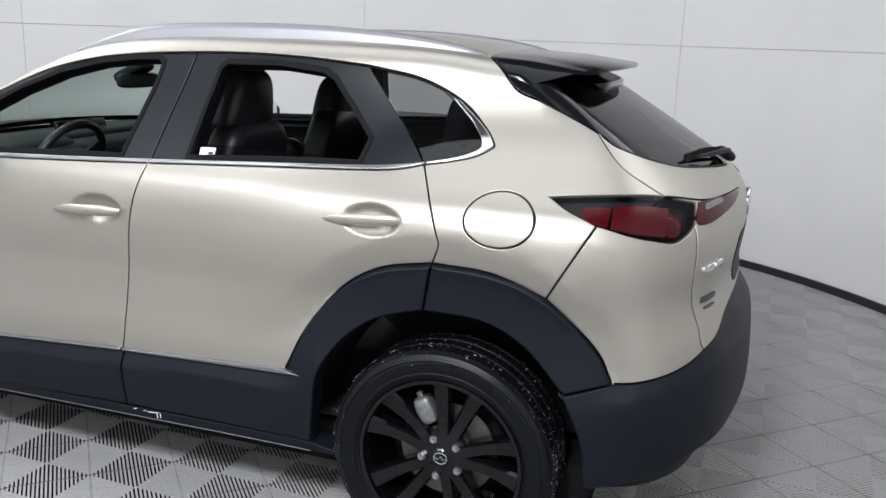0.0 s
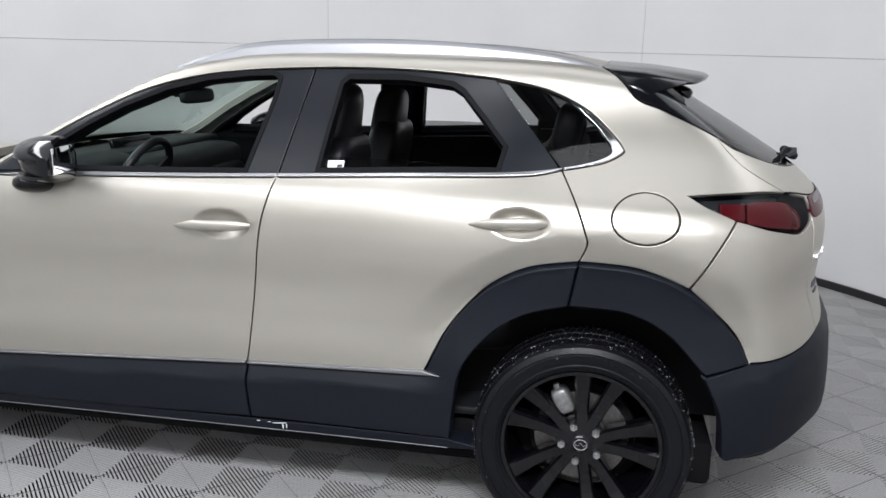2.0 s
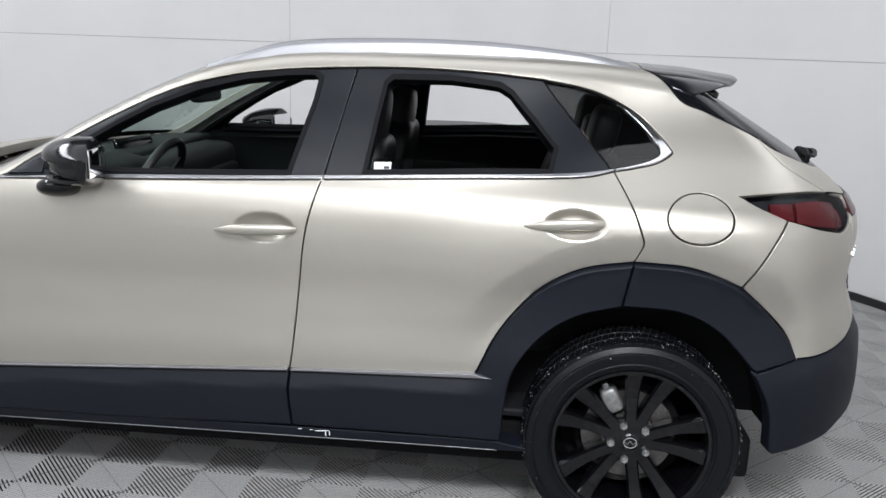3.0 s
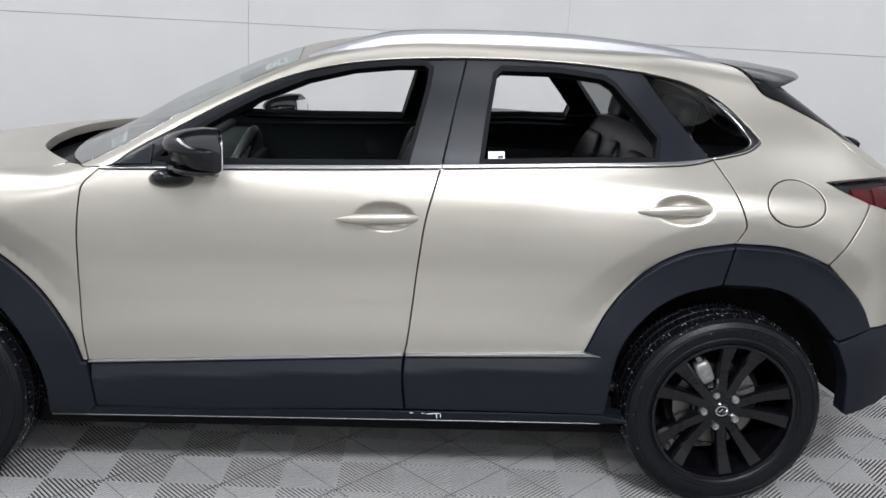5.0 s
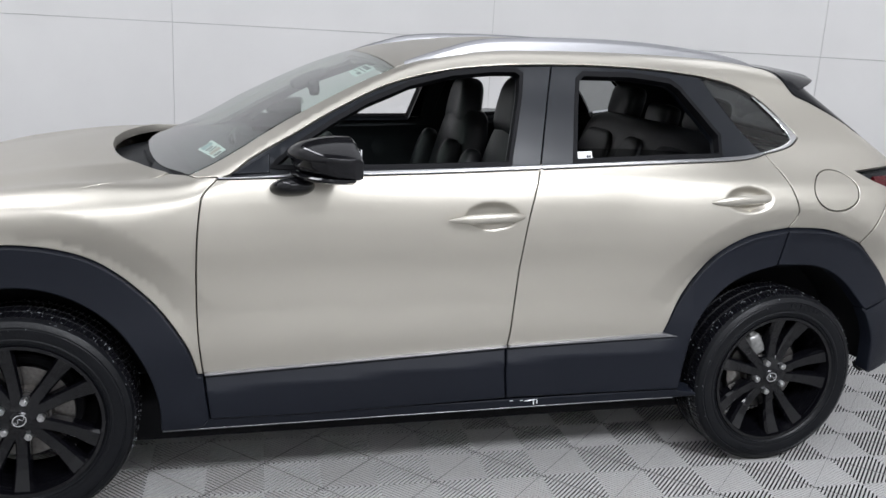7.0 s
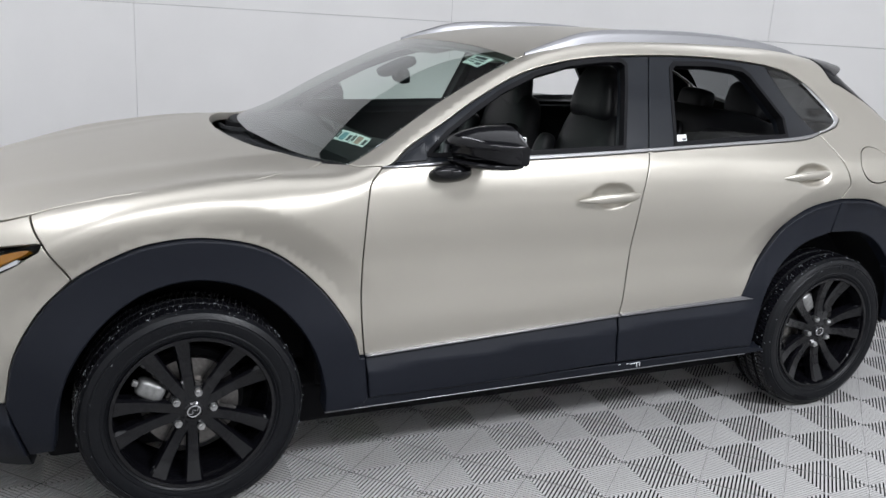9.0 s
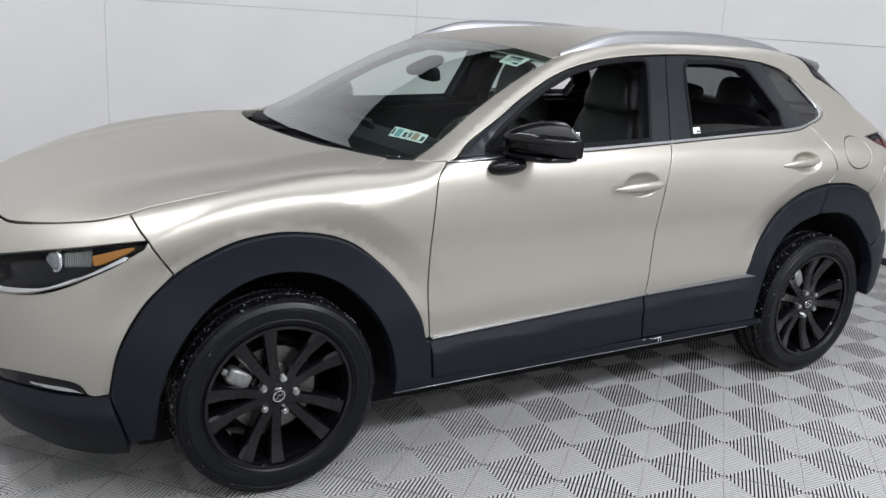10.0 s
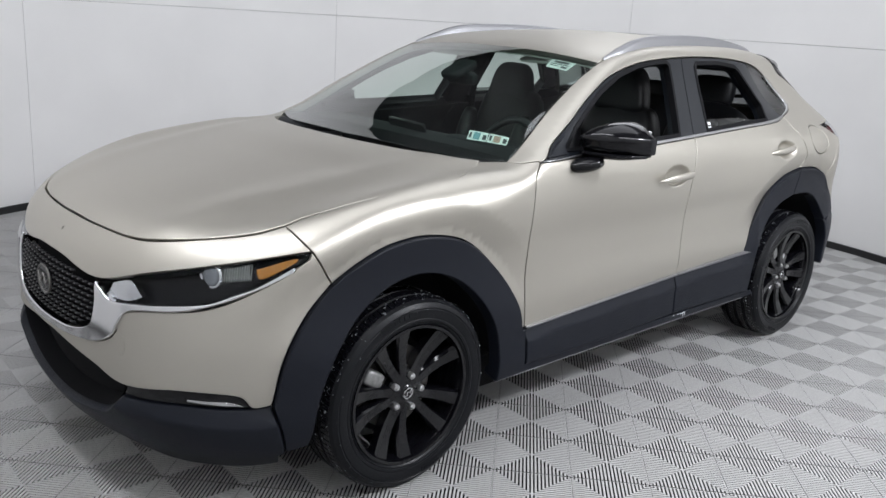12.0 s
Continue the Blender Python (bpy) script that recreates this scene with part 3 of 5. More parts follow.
GATE_GLASS_LOW = [(1.679, -0.611), (1.743, -0.618), (1.833, -0.563), (1.923, -0.426), (2.0, -0.196), (2.03, 0.0)]
GATE_SEAM = [(1.679, -0.611, 1.298), (1.725, -0.653, 1.249), (1.77, -0.68, 1.21), (1.833, -0.691, 1.176), (1.884, -0.687, 1.149)]
LAMP_TOP = [(1.594, -0.812, 1.141), (1.75, -0.762, 1.147), (1.884, -0.687, 1.149), (1.935, -0.64, 1.137), (1.962, -0.605, 1.127)]
LAMP_LOW = [(1.594, -0.812, 1.141), (1.650, -0.838, 1.112), (1.727, -0.848, 1.082), (1.813, -0.829, 1.060), (1.868, -0.801, 1.048), (1.923, -0.758, 1.039), (1.95, -0.715, 1.055), (1.965, -0.675, 1.076)]
GATE_LOW = [(1.965, -0.675, 1.076), (1.978, -0.688, 1.003), (1.979, -0.685, 0.922), (1.983, -0.675, 0.854), (2.005, -0.664, 0.789), (2.017, -0.668, 0.743), (2.027, -0.662, 0.722)]
BUMP_R_TOP = [(1.802, -0.860, 0.657), (1.864, -0.832, 0.660), (1.933, -0.785, 0.674), (1.987, -0.728, 0.694), (2.027, -0.662, 0.722)]
BUMP_R_MID = [(2.027, -0.662, 0.722), (2.055, -0.592, 0.742), (2.08, -0.44, 0.79), (2.095, -0.2, 0.81), (2.10, 0.0, 0.81)]
R_SEAM = [(1.612, 0.876), (1.727, 1.081)]


def top3(pts):
    """A line given in plan, carried round on to the side's sheet."""
    return to_uv(roof_z(smooth(pts)))


# body in white
def hood_lip(p):
    """The rise of the bonnet towards its rear edge, over the wipers."""
    x, y = p[:, 0], np.abs(p[:, 1])
    a = np.clip((x + 1.455 - 0.30 * y * y) / 0.35, 0, 1)
    return 0.026 * a * a * (3 - 2 * a) * np.clip((0.72 - y) / 0.16, 0, 1)


whole("hood", [loop(smooth([p[:2] for p in HOOD_FRONT]), smooth([p[:2] for p in HOOD_SIDE]), smooth([(-0.880, -0.685), (-1.02, -0.50), (-1.085, -0.25), (-1.105, 0.0)]))], M_PAINT, car, top=True, step=0.035, depth=0.03, dish=hood_lip)
whole("roof", [loop(smooth(HEADER)[::-1], smooth(ROOF_EDGE), smooth(ROOF_REAR))], M_PAINT, car, top=True, step=0.05)
pair("front_fender", [loop(line(*HOOD_SIDE), top3([(-0.880, -0.685), (-0.820, -0.760)]), line((-0.820, -0.760, 1.092), (-0.79, -0.80, 1.09), (-0.734, -0.835, 1.097)), side(*DOOR_FRONT), side((-0.783, 0.478), (-0.80, 0.478)),
                         side(*ARCH_F[3:])[::-1], line(*BUMP_SEAM)[::-1])], M_PAINT, car, step=0.016)
front_doors = pair("front_door", [loop(side(*DOOR_FRONT), side((-0.783, 0.478), (-0.359, 0.498), (0.229, 0.526)), side(*B_LINE[2:])[::-1], side(*BELT[:4])[::-1])], M_PAINT, car, step=0.016, fine=(((0.150, 0.985), 0.115),))
rear_doors = pair("rear_door", [loop(side(*B_LINE[2:]), side(*CLAD_TOP[2:]), side(*ARCH_R[:5]), side(*C_LINE[2:])[::-1], side(*BELT[3:])[::-1])], M_PAINT, car, step=0.016, fine=(((1.105, 1.045), 0.115),))
FUEL = [(1.472 + 0.097 * math.cos(a), 1.0775 + 0.071 * math.sin(a)) for a in np.radians(np.arange(0, 360, 10))]
SIDE_PANEL = loop(top3(GLASS_SIDE), top3(ROOF_EDGE), top3(GATE_SIDE), line(*GATE_SEAM), line(*LAMP_TOP[:3])[::-1], line(*LAMP_LOW[:3]), side(*R_SEAM)[::-1], side(*ARCH_R[4:7])[::-1],
                       side(*C_LINE[2:])[::-1], side(*DLO_REAR)[::-1], side(*DLO_TOP)[::-1], line((-0.734, -0.835, 1.097), (-0.79, -0.80, 1.09), (-0.820, -0.760, 1.092)))
for near, holes in ((True, [side(*FUEL)]), (False, [])):
    d = skin_sheet([SIDE_PANEL] + holes, step=0.025)
    d = d if near else flip(d)
    part("side_panel", mesh_from("side_panel", *d[:2], M_PAINT, d[2]), None, car)
d = skin_sheet([side(*FUEL)], step=0.025)
part("fuel_door", mesh_from("fuel_door", *d[:2], M_PAINT, d[2]), None, car)
pair("rear_bumper_cover", [loop(line(*LAMP_LOW[2:]), line(*GATE_LOW), line(*BUMP_R_TOP)[::-1], side(*ARCH_R[6:])[::-1], side(*R_SEAM))], M_PAINT, car, step=0.025)
tailgate = whole("tailgate", [loop(top3(GATE_GLASS_LOW)[::-1], line(*GATE_SEAM), line(*LAMP_TOP[2:]), line((1.962, -0.605, 1.127), (1.965, -0.675, 1.076)), line(*GATE_LOW), line(*BUMP_R_MID))], M_PAINT, car, step=0.03)
whole("bumper_upper", [loop(line(*HOOD_FRONT), line(*BUMP_SEAM[:3]), line((-1.722, -0.845, 0.897), (-1.919, -0.740, 0.864), (-2.083, -0.544, 0.810), (-2.166, -0.335, 0.753), (-2.185, -0.109, 0.771), (-2.188, 0.0, 0.774)))], M_PAINT, car, step=0.025)
whole("front_bumper", [loop(line(*BUMP_SEAM[2:]), side(*ARCH_F[:4])[::-1], line((-1.845, -0.838, 0.431), (-1.898, -0.813, 0.426), (-1.94, -0.791, 0.466), (-2.065, -0.672, 0.472), (-2.16, -0.474, 0.448), (-2.191, -0.344, 0.479), (-2.22, -0.116, 0.512), (-2.225, 0.0, 0.515)),
                            line((-2.224, 0, 0.535), (-2.216, -0.16, 0.535), (-2.187, -0.342, 0.552), (-2.161, -0.443, 0.599), (-2.142, -0.492, 0.683), (-1.997, -0.723, 0.731), (-1.84, -0.821, 0.812), (-1.735, -0.853, 0.876)))], M_PAINT, car, step=0.025)
# glass
windshield = whole("windshield", [loop(smooth([(-0.99, 0.0), (-0.965, -0.3), (-0.915, -0.55), (-0.820, -0.760)]), smooth(GLASS_SIDE), smooth(HEADER))], M_GLASS, car, top=True, step=0.05, depth=0.002)
whole("rear_window", [loop(smooth(ROOF_REAR)[::-1], smooth(GATE_SIDE), smooth(GATE_GLASS_LOW))], M_TINT_DARK, car, top=True, step=0.04)
# black door frames
FWIN = [(-0.56, 1.128), (-0.48, 1.190), (-0.36, 1.262), (-0.255, 1.318), (-0.11, 1.376), (0.036, 1.412), (0.18, 1.430), (0.262, 1.434), (0.280, 1.422), (0.270, 1.360), (0.240, 1.25), (0.212, 1.148), (-0.2, 1.134)]
RWIN = [(0.498, 1.415), (0.518, 1.432), (0.70, 1.434), (0.855, 1.422), (0.892, 1.404), (0.972, 1.326), (1.036, 1.258), (1.022, 1.188), (0.8, 1.178), (0.458, 1.160), (0.480, 1.310)]


def straight(*pts):
    return to_uv(np.array([[x, -float(SIDE(z)) + 0.02, z] for x, z in pts]))


pair("window_frame", [loop(side(*DLO_TOP[:9]), side(*B_LINE[:3]), side(*BELT[:4])[::-1]), straight(*FWIN)], M_PILLAR, front_doors, out=-0.004, depth=0.05)
pair("window_frame", [loop(side(*DLO_TOP[8:]), side(*C_LINE[:3]), side(*BELT[3:])[::-1], side(*B_LINE[:3])[::-1]), straight(*RWIN)], M_PILLAR, rear_doors, out=-0.004, depth=0.05)


def seal(win, owners, w=0.012):
    """A rubber lip round an opening."""
    lp = even(straight(*win), 0.012)
    lp = lp if area(lp) > 0 else lp[::-1]
    still = np.zeros(len(lp), bool)
    pair("window_seal", [inset(lp, -w, still), inset(lp, 0.003, still)], M_SEAL, owners, out=-0.001, gap=0.0, bevel=0.0015, depth=0.03, step=0.02)


seal(FWIN, front_doors)
seal(RWIN, rear_doors)
pair("quarter_window", [loop(side(*DLO_REAR), side(*C_LINE[:3])[::-1])], M_TINT, car, out=-0.006)
# cladding
def valance_ledge(p):
    """The top of the lower front bumper leans back to the paint."""
    return -0.030 * np.clip((p[:, 2] - 0.372) / 0.05, 0, 1)


def bumper_ledge(p):
    """The top of the rear bumper leans back to the paint."""
    a = np.clip((p[:, 2] - 0.600 - 0.29 * (p[:, 0] - 1.80)) / 0.06, 0, 1)
    return -0.024 * a * np.clip((p[:, 0] - 1.72) / 0.12, 0, 1)


CLAD_Z = curve(CLAD_TOP)


def clad_crease(p):
    """The upper third of the doors' cladding leans back to the paint."""
    x, z = p[:, 0], p[:, 2]
    a = np.clip((z - CLAD_Z(x) + 0.056) / 0.056, 0, 1)
    return -0.026 * a * np.clip((0.93 - x) / 0.12, 0, 1)


pair("front_arch", [loop(side(*ARCH_F), side((-0.80, 0.478), (-0.783, 0.478)), side((-0.783, 0.478), (-0.764, 0.325)), side((-0.764, 0.325), (-0.80, 0.292), (-0.915, 0.292)), side(*ARCH_F_IN)[::-1], side((-1.722, 0.275), (-1.79, 0.26)), side((-1.79, 0.26), (-1.845, 0.431)))], M_CLAD, car, out=0.016, depth=0.05, bevel=0.006)
pair("door_cladding", [loop(side((-0.783, 0.478), (-0.359, 0.498), (0.229, 0.526)), side(*B_LOW), side((0.238, 0.335), (-0.358, 0.322), (-0.764, 0.325)), side((-0.764, 0.325), (-0.783, 0.478)))], M_CLAD, front_doors, out=0.018, bevel=0.006, step=0.018, dish=clad_crease)
pair("door_cladding", [loop(side(*CLAD_TOP[2:]), side(*ARCH_R[:5]), side(*C_LOW), side(*ARCH_R_IN[:6])[::-1], side((0.915, 0.33), (0.238, 0.335)), side(*B_LOW)[::-1])], M_CLAD, rear_doors, out=0.018, depth=0.05, bevel=0.006, step=0.018, dish=clad_crease)
pair("rear_arch", [loop(side(*ARCH_R[4:]), side((1.802, 0.657), (1.68, 0.614)), side(*ARCH_R_IN[5:9])[::-1], side(*C_LOW)[::-1])], M_CLAD, car, out=0.016, depth=0.05, bevel=0.006)
pair("sill", [loop(side((-0.91, 0.325), (0.905, 0.328)), side((0.905, 0.328), (0.905, 0.288), (-0.91, 0.284)), )], M_CLAD, car, out=0.008, bevel=0.004, depth=0.06)
whole("rear_bumper", [loop(side(*ARCH_R_IN[8:]), side((1.745, 0.355), (1.76, 0.345)), line((1.76, -0.86, 0.345), (1.846, -0.837, 0.362), (1.932, -0.784, 0.383), (2.014, -0.704, 0.425), (2.09, -0.50, 0.452), (2.13, -0.25, 0.465), (2.145, 0.0, 0.468)), line(*BUMP_R_MID)[::-1], line(*BUMP_R_TOP)[::-1], side((1.802, 0.657), (1.68, 0.614)))], M_CLAD, car, out=0.014, bevel=0.006, depth=0.05, step=0.022, dish=bumper_ledge)
whole("front_valance", [loop(line((-1.845, -0.838, 0.431), (-1.919, -0.801, 0.421), (-2.064, -0.667, 0.421), (-2.156, -0.472, 0.407)), line((-2.156, -0.472, 0.407), (-2.166, -0.40, 0.34), (-2.17, -0.302, 0.313), (-2.175, -0.1, 0.285), (-2.177, 0.0, 0.28)),
                              line((-2.15, 0.0, 0.235), (-2.14, -0.2, 0.235), (-2.10, -0.446, 0.24), (-2.02, -0.652, 0.245), (-1.827, -0.802, 0.25), (-1.79, -0.82, 0.26)), side((-1.79, 0.26), (-1.845, 0.431)))], M_CLAD, car, out=0.020, bevel=0.006, depth=0.06, step=0.022, dish=valance_ledge)


def side_spot(x, z, out=0.0):
    """A place on the near side's skin, and the way out of it."""
    p = skin(side((x, z), (x, z))[:1])[0]
    n = normal(p[None])[0]
    return Vector(p + n * out), Vector(n)


def both(name, me, mat, parent, label=""):
    """A mesh of the near side, and its mirror image on the far one."""
    owners = parent if isinstance(parent, (tuple, list)) else (parent, parent)
    far = me.copy()
    bm = bmesh.new()
    bm.from_mesh(far)
    bmesh.ops.transform(bm, matrix=Matrix.Diagonal((1, -1, 1, 1)), verts=bm.verts)
    bmesh.ops.reverse_faces(bm, faces=bm.faces)
    bm.to_mesh(far)
    bm.free()
    return [part(name, m, mat, o, label) for m, o in zip((me, far), owners)]


# ---- trim of the sides ----
def raised(pts, d):
    return [(x, z + d) for x, z in pts]


BELT_F, BELT_R = BELT[:4], BELT[3:7]
pair("belt_trim", [loop(side(*BELT_F), side((-0.72, 1.099), (-0.60, 1.108), *raised(BELT_F[1:], 0.012))[::-1])], M_TRIM, front_doors, "satin chrome strip", out=0.005, gap=0.0, bevel=0.003, depth=0.012)
pair("belt_trim", [loop(side(*BELT_R, (1.219, 1.196)), side((1.219, 1.202), (1.15, 1.192), *raised(BELT_R[:3], 0.012)[::-1]))], M_TRIM, rear_doors, "satin chrome strip", out=0.005, gap=0.0, bevel=0.003, depth=0.012)
pair("quarter_window_trim", [loop(side(*DLO_REAR[2:]), side((1.222, 1.206), (1.28, 1.217), (1.335, 1.233), (1.362, 1.256), (1.325, 1.308), (1.275, 1.352), (1.225, 1.392)))], M_CHROME, car, "bright chrome trim", out=0.002, gap=0.0015, bevel=0.004, depth=0.012)
# a thin silver strip on top of the lower cladding, the edge's highlight put into its colour
pair("cladding_edge_glint", [loop(side((-0.78, 0.484), (-0.359, 0.504), (0.226, 0.532)), side((0.226, 0.524), (-0.359, 0.496), (-0.78, 0.476)))], M_EDGE_GLINT, front_doors, out=0.014, gap=0.0, bevel=0.003, depth=0.012)
pair("cladding_edge_glint", [loop(side((0.233, 0.532), (0.822, 0.555)), side((0.88, 0.541), (0.233, 0.524)))], M_EDGE_GLINT, rear_doors, out=0.014, gap=0.0, bevel=0.003, depth=0.012)


# the gloss highlight low on the sill, put in as a silver-coloured strip
pair("sill_edge_glint", [loop(side((-0.91, 0.290), (0.905, 0.2945)), side((0.905, 0.290), (-0.91, 0.2855)))], M_EDGE_GLINT, car, "thin pale strip for the gloss line along the sill edge", out=0.010, gap=0.0, bevel=0.002, depth=0.01)


def handle_mesh(x0, z0, x1, z1):
    """A pull handle that bridges the cup behind it."""
    pts, sc = [], []
    for k in range(13):
        t = k / 12
        x, z = x0 + (x1 - x0) * t, z0 + (z1 - z0) * t + 0.004 * math.sin(math.pi * t)
        lift = 0.008 + 0.022 * math.sin(math.pi * min(max(t, 0.0), 1.0)) ** 0.6
        p = Vector((x, -float(SIDE(z)) - 0.002 - lift + (0.004 if x > 0.8 else 0.0) - 0.006, z))
        pts.append(tuple(p))
        sc.append(min(1.0, 0.16 + 2.4 * t ** 0.8, 0.45 + 3.6 * (1 - t)))
    sec = [(0.009 * math.cos(a) if math.cos(a) > 0 else 0.012 * math.cos(a), 0.0165 * math.sin(a)) for a in np.linspace(0, 2 * math.pi, 14, endpoint=False)]
    return sweep(pts, sec, scale=sc, name="door_handle", angle=70)


both("door_handle", handle_mesh(-0.004, 0.974, 0.255, 0.987), M_PAINT, front_doors, "body-coloured pull handle")
both("door_handle", handle_mesh(0.952, 1.034, 1.203, 1.050), M_PAINT, rear_doors, "body-coloured pull handle")

# lowered panes that still peep out over the belt
pair("window_pane", [loop(side((0.455, 1.13), (1.02, 1.15)), side((1.03, 1.178), (0.9, 1.207), (0.7, 1.216), (0.46, 1.214)))], M_TINT, rear_doors, "lowered tinted pane", out=-0.03, depth=0.0005, gap=0.0, bevel=0.0003)
d = skin_sheet([loop(side((0.476, 1.168), (0.530, 1.170)), side((0.530, 1.205), (0.476, 1.203)))], out=-0.0265, gap=0.0, bevel=0.0005, depth=0.001)
part("sticker", mesh_from("sticker", *d[:2], M_PAPER, d[2]), None, rear_doors[0], "small white paper sticker")
d = skin_sheet([loop(side((0.508, 1.183), (0.525, 1.184)), side((0.525, 1.192), (0.508, 1.191)))], out=-0.0255, gap=0.0, bevel=0.0003, depth=0.001)
part("sticker_print", mesh_from("sticker_print", *d[:2], M_INK, d[2]), None, rear_doors[0])

# dark inner lining of the doors, pale lining of pillars and roof
pair("door_trim", [loop(side(*DOOR_FRONT[:-1]), side((-0.78, 0.40), (0.22, 0.40)), side(*B_LINE[2:-1])[::-1], side(*raised(BELT[:4], 0.012))[::-1])], M_SOFT, front_doors, "dark inner lining", out=-0.075, gap=0.0, depth=-0.066, step=0.05)
pair("door_trim", [loop(side(*B_LINE[2:-1]), side((0.23, 0.52), (0.80, 0.54)), side((0.86, 0.66), (1.0, 0.83), (1.13, 0.91), (1.285, 0.942)), side(*C_LINE[2:])[::-1], side(*raised(BELT[3:], 0.012))[::-1])], M_SOFT, rear_doors, "dark inner lining", out=-0.075, gap=0.0, depth=-0.066, step=0.05)
pair("pillar_trim", [loop(top3(GLASS_SIDE), top3(ROOF_EDGE[:2]), side((0.2, 1.50), (0.2, 1.464)), side(*DLO_TOP[:8])[::-1])], M_LINER, car, "pale pillar lining", out=-0.03, gap=0.002, depth=-0.02, step=0.05)
pair("rear_pillar_trim", [loop(top3(ROOF_EDGE[1:]), top3(GATE_SIDE), line(*GATE_SEAM), side((1.80, 1.10), (1.31, 0.96)), side(*C_LINE[2:6])[::-1], side(*DLO_REAR)[::-1], side(*DLO_TOP[7:])[::-1], side((0.2, 1.464), (0.2, 1.50)))], M_SOFT, car, out=-0.03, gap=0.002, depth=-0.02, step=0.05)
whole("headliner", [loop(smooth(HEADER)[::-1], smooth(ROOF_EDGE), smooth(ROOF_REAR))], M_LINER, car, "pale cloth headliner", top=True, out=-0.03, gap=0.0, depth=0.002, step=0.06)

# ---- roof rails, spoiler, wipers ----
def rail_mesh():
    """A solid rail whose foot follows the roof."""
    top = spline((-0.115, -0.609, 1.466), (-0.04, -0.603, 1.494), (0.03, -0.598, 1.517), (0.13, -0.590, 1.546), (0.26, -0.579, 1.562), (0.47, -0.563, 1.571), (0.67, -0.546, 1.573), (0.87, -0.530, 1.567), (1.1, -0.512, 1.547), (1.24, -0.501, 1.524), (1.308, -0.492, 1.505), n=5)
    v, f = [], []
    m = 7
    for i, (x, y, z) in enumerate(top):
        t = i / (len(top) - 1)
        w = 0.019 * min(1, 0.25 + 5 * t, 0.25 + 5 * (1 - t))
        foot = [float(roof_z(np.array([[x, y + k]]))[0, 2]) - 0.006 for k in (-w - 0.004, w + 0.004)]
        v += [(x, y - w - 0.004, min(foot[0], z)), (x, y - w, z - 0.35 * (z - foot[0]) - 0.003), (x, y - 0.72 * w, z - 0.003), (x, y, z), (x, y + 0.72 * w, z - 0.003), (x, y + w, z - 0.35 * (z - foot[1]) - 0.003), (x, y + w + 0.004, min(foot[1], z))]
    for i in range(len(top) - 1):
        f += [(i * m + j, i * m + j + 1, (i + 1) * m + j + 1, (i + 1) * m + j) for j in range(m - 1)]
    return smoothed(mesh_from("roof_rail", v, f), 70)


M_RAIL = material("silver_rail_metal", (0.30, 0.30, 0.31), 0.46, metal=0.9, rough_var=0.06)
both("roof_rail", rail_mesh(), M_RAIL, car, "silver roof rail")


def spoiler_mesh():
    st = [(1.34, 0.0, 1.690, 1.484), (1.338, 0.12, 1.689, 1.484), (1.335, 0.24, 1.680, 1.482), (1.325, 0.36, 1.655, 1.476), (1.318, 0.44, 1.622, 1.466), (1.323, 0.50, 1.585, 1.462), (1.35, 0.545, 1.535, 1.446), (1.40, 0.585, 1.470, 1.426)]
    fine = smooth(st, 5)
    k = len(fine) - 1
    rows = [tuple(q) for q in fine[:0:-1]] + [tuple(q) for q in fine]
    v, f = [], []
    for i, (xf, y, xr, zr) in enumerate(rows):
        y = -y if i < k else y
        front = roof_z(np.array([[xf, y]]))
        xf, yf, zf = front[0] + normal(front)[0] * 0.0025
        xb = min(xf + 0.14 * max(0.05, 1 - (abs(y) / 0.56) ** 3), xr - 0.012)
        zb = float(roof_z(np.array([[xb, y]]))[0, 2]) - 0.002
        xm = (xf + xr) / 2
        th = 1 - 0.8 * (abs(y) / 0.6) ** 4
        v += [(xf, y, zf - 0.012), (xf + 0.004, yf, zf), (xm, y, (zf + zr) / 2 + 0.007), (xr - 0.012, y, zr + 0.002), (xr, y, zr - 0.006 * th), (xr - 0.006, y, zr - 0.017 * th), ((xb + xr) / 2, y, (zb + zr) / 2 - 0.010 * th), (xb, y, zb)]
    m = 8
    for i in range(len(rows) - 1):
        f += [(i * m + j, i * m + (j + 1) % m, (i + 1) * m + (j + 1) % m, (i + 1) * m + j) for j in range(m)]
    f += [tuple(range(m)), tuple(range((len(rows) - 1) * m, len(rows) * m))[::-1]]
    return smoothed(mesh_from("spoiler", v, f), 45)


spoiler = part("spoiler", spoiler_mesh(), M_SPOILER, car, "gloss black roof spoiler")
part("brake_lamp", egg(0.060, 0.23, 0.030, 0.4, 0.35, pose(1.580, 0, 1.418, 0, 20, 0)), M_GLOSS, spoiler, "dark high brake lamp under the spoiler")
pair("rear_fin", [loop(smooth([(1.325, -0.455), (1.345, -0.535), *GATE_SIDE[2:]]), smooth([(1.679, -0.611), (1.743, -0.616)]), smooth([(1.743, -0.612), (1.679, -0.578), (1.593, -0.548), (1.508, -0.525), (1.42, -0.50), (1.325, -0.455)]))], M_SPOILER, car, "black fin beside the rear glass", top=True, out=0.0012, gap=0.001, bevel=0.0008, depth=0.002, step=0.02)
wiper = part("rear_wiper", sweep(spline((2.025, 0.01, 1.206), (2.02, -0.08, 1.218), (1.99, -0.22, 1.222), (1.945, -0.34, 1.222)), [(0.010, -0.006), (0.008, 0.008), (-0.008, 0.008), (-0.010, -0.006)], scale=[1.3 - 0.7 * k / 24 for k in range(25)]), M_SOFT, car, "black rear wiper")
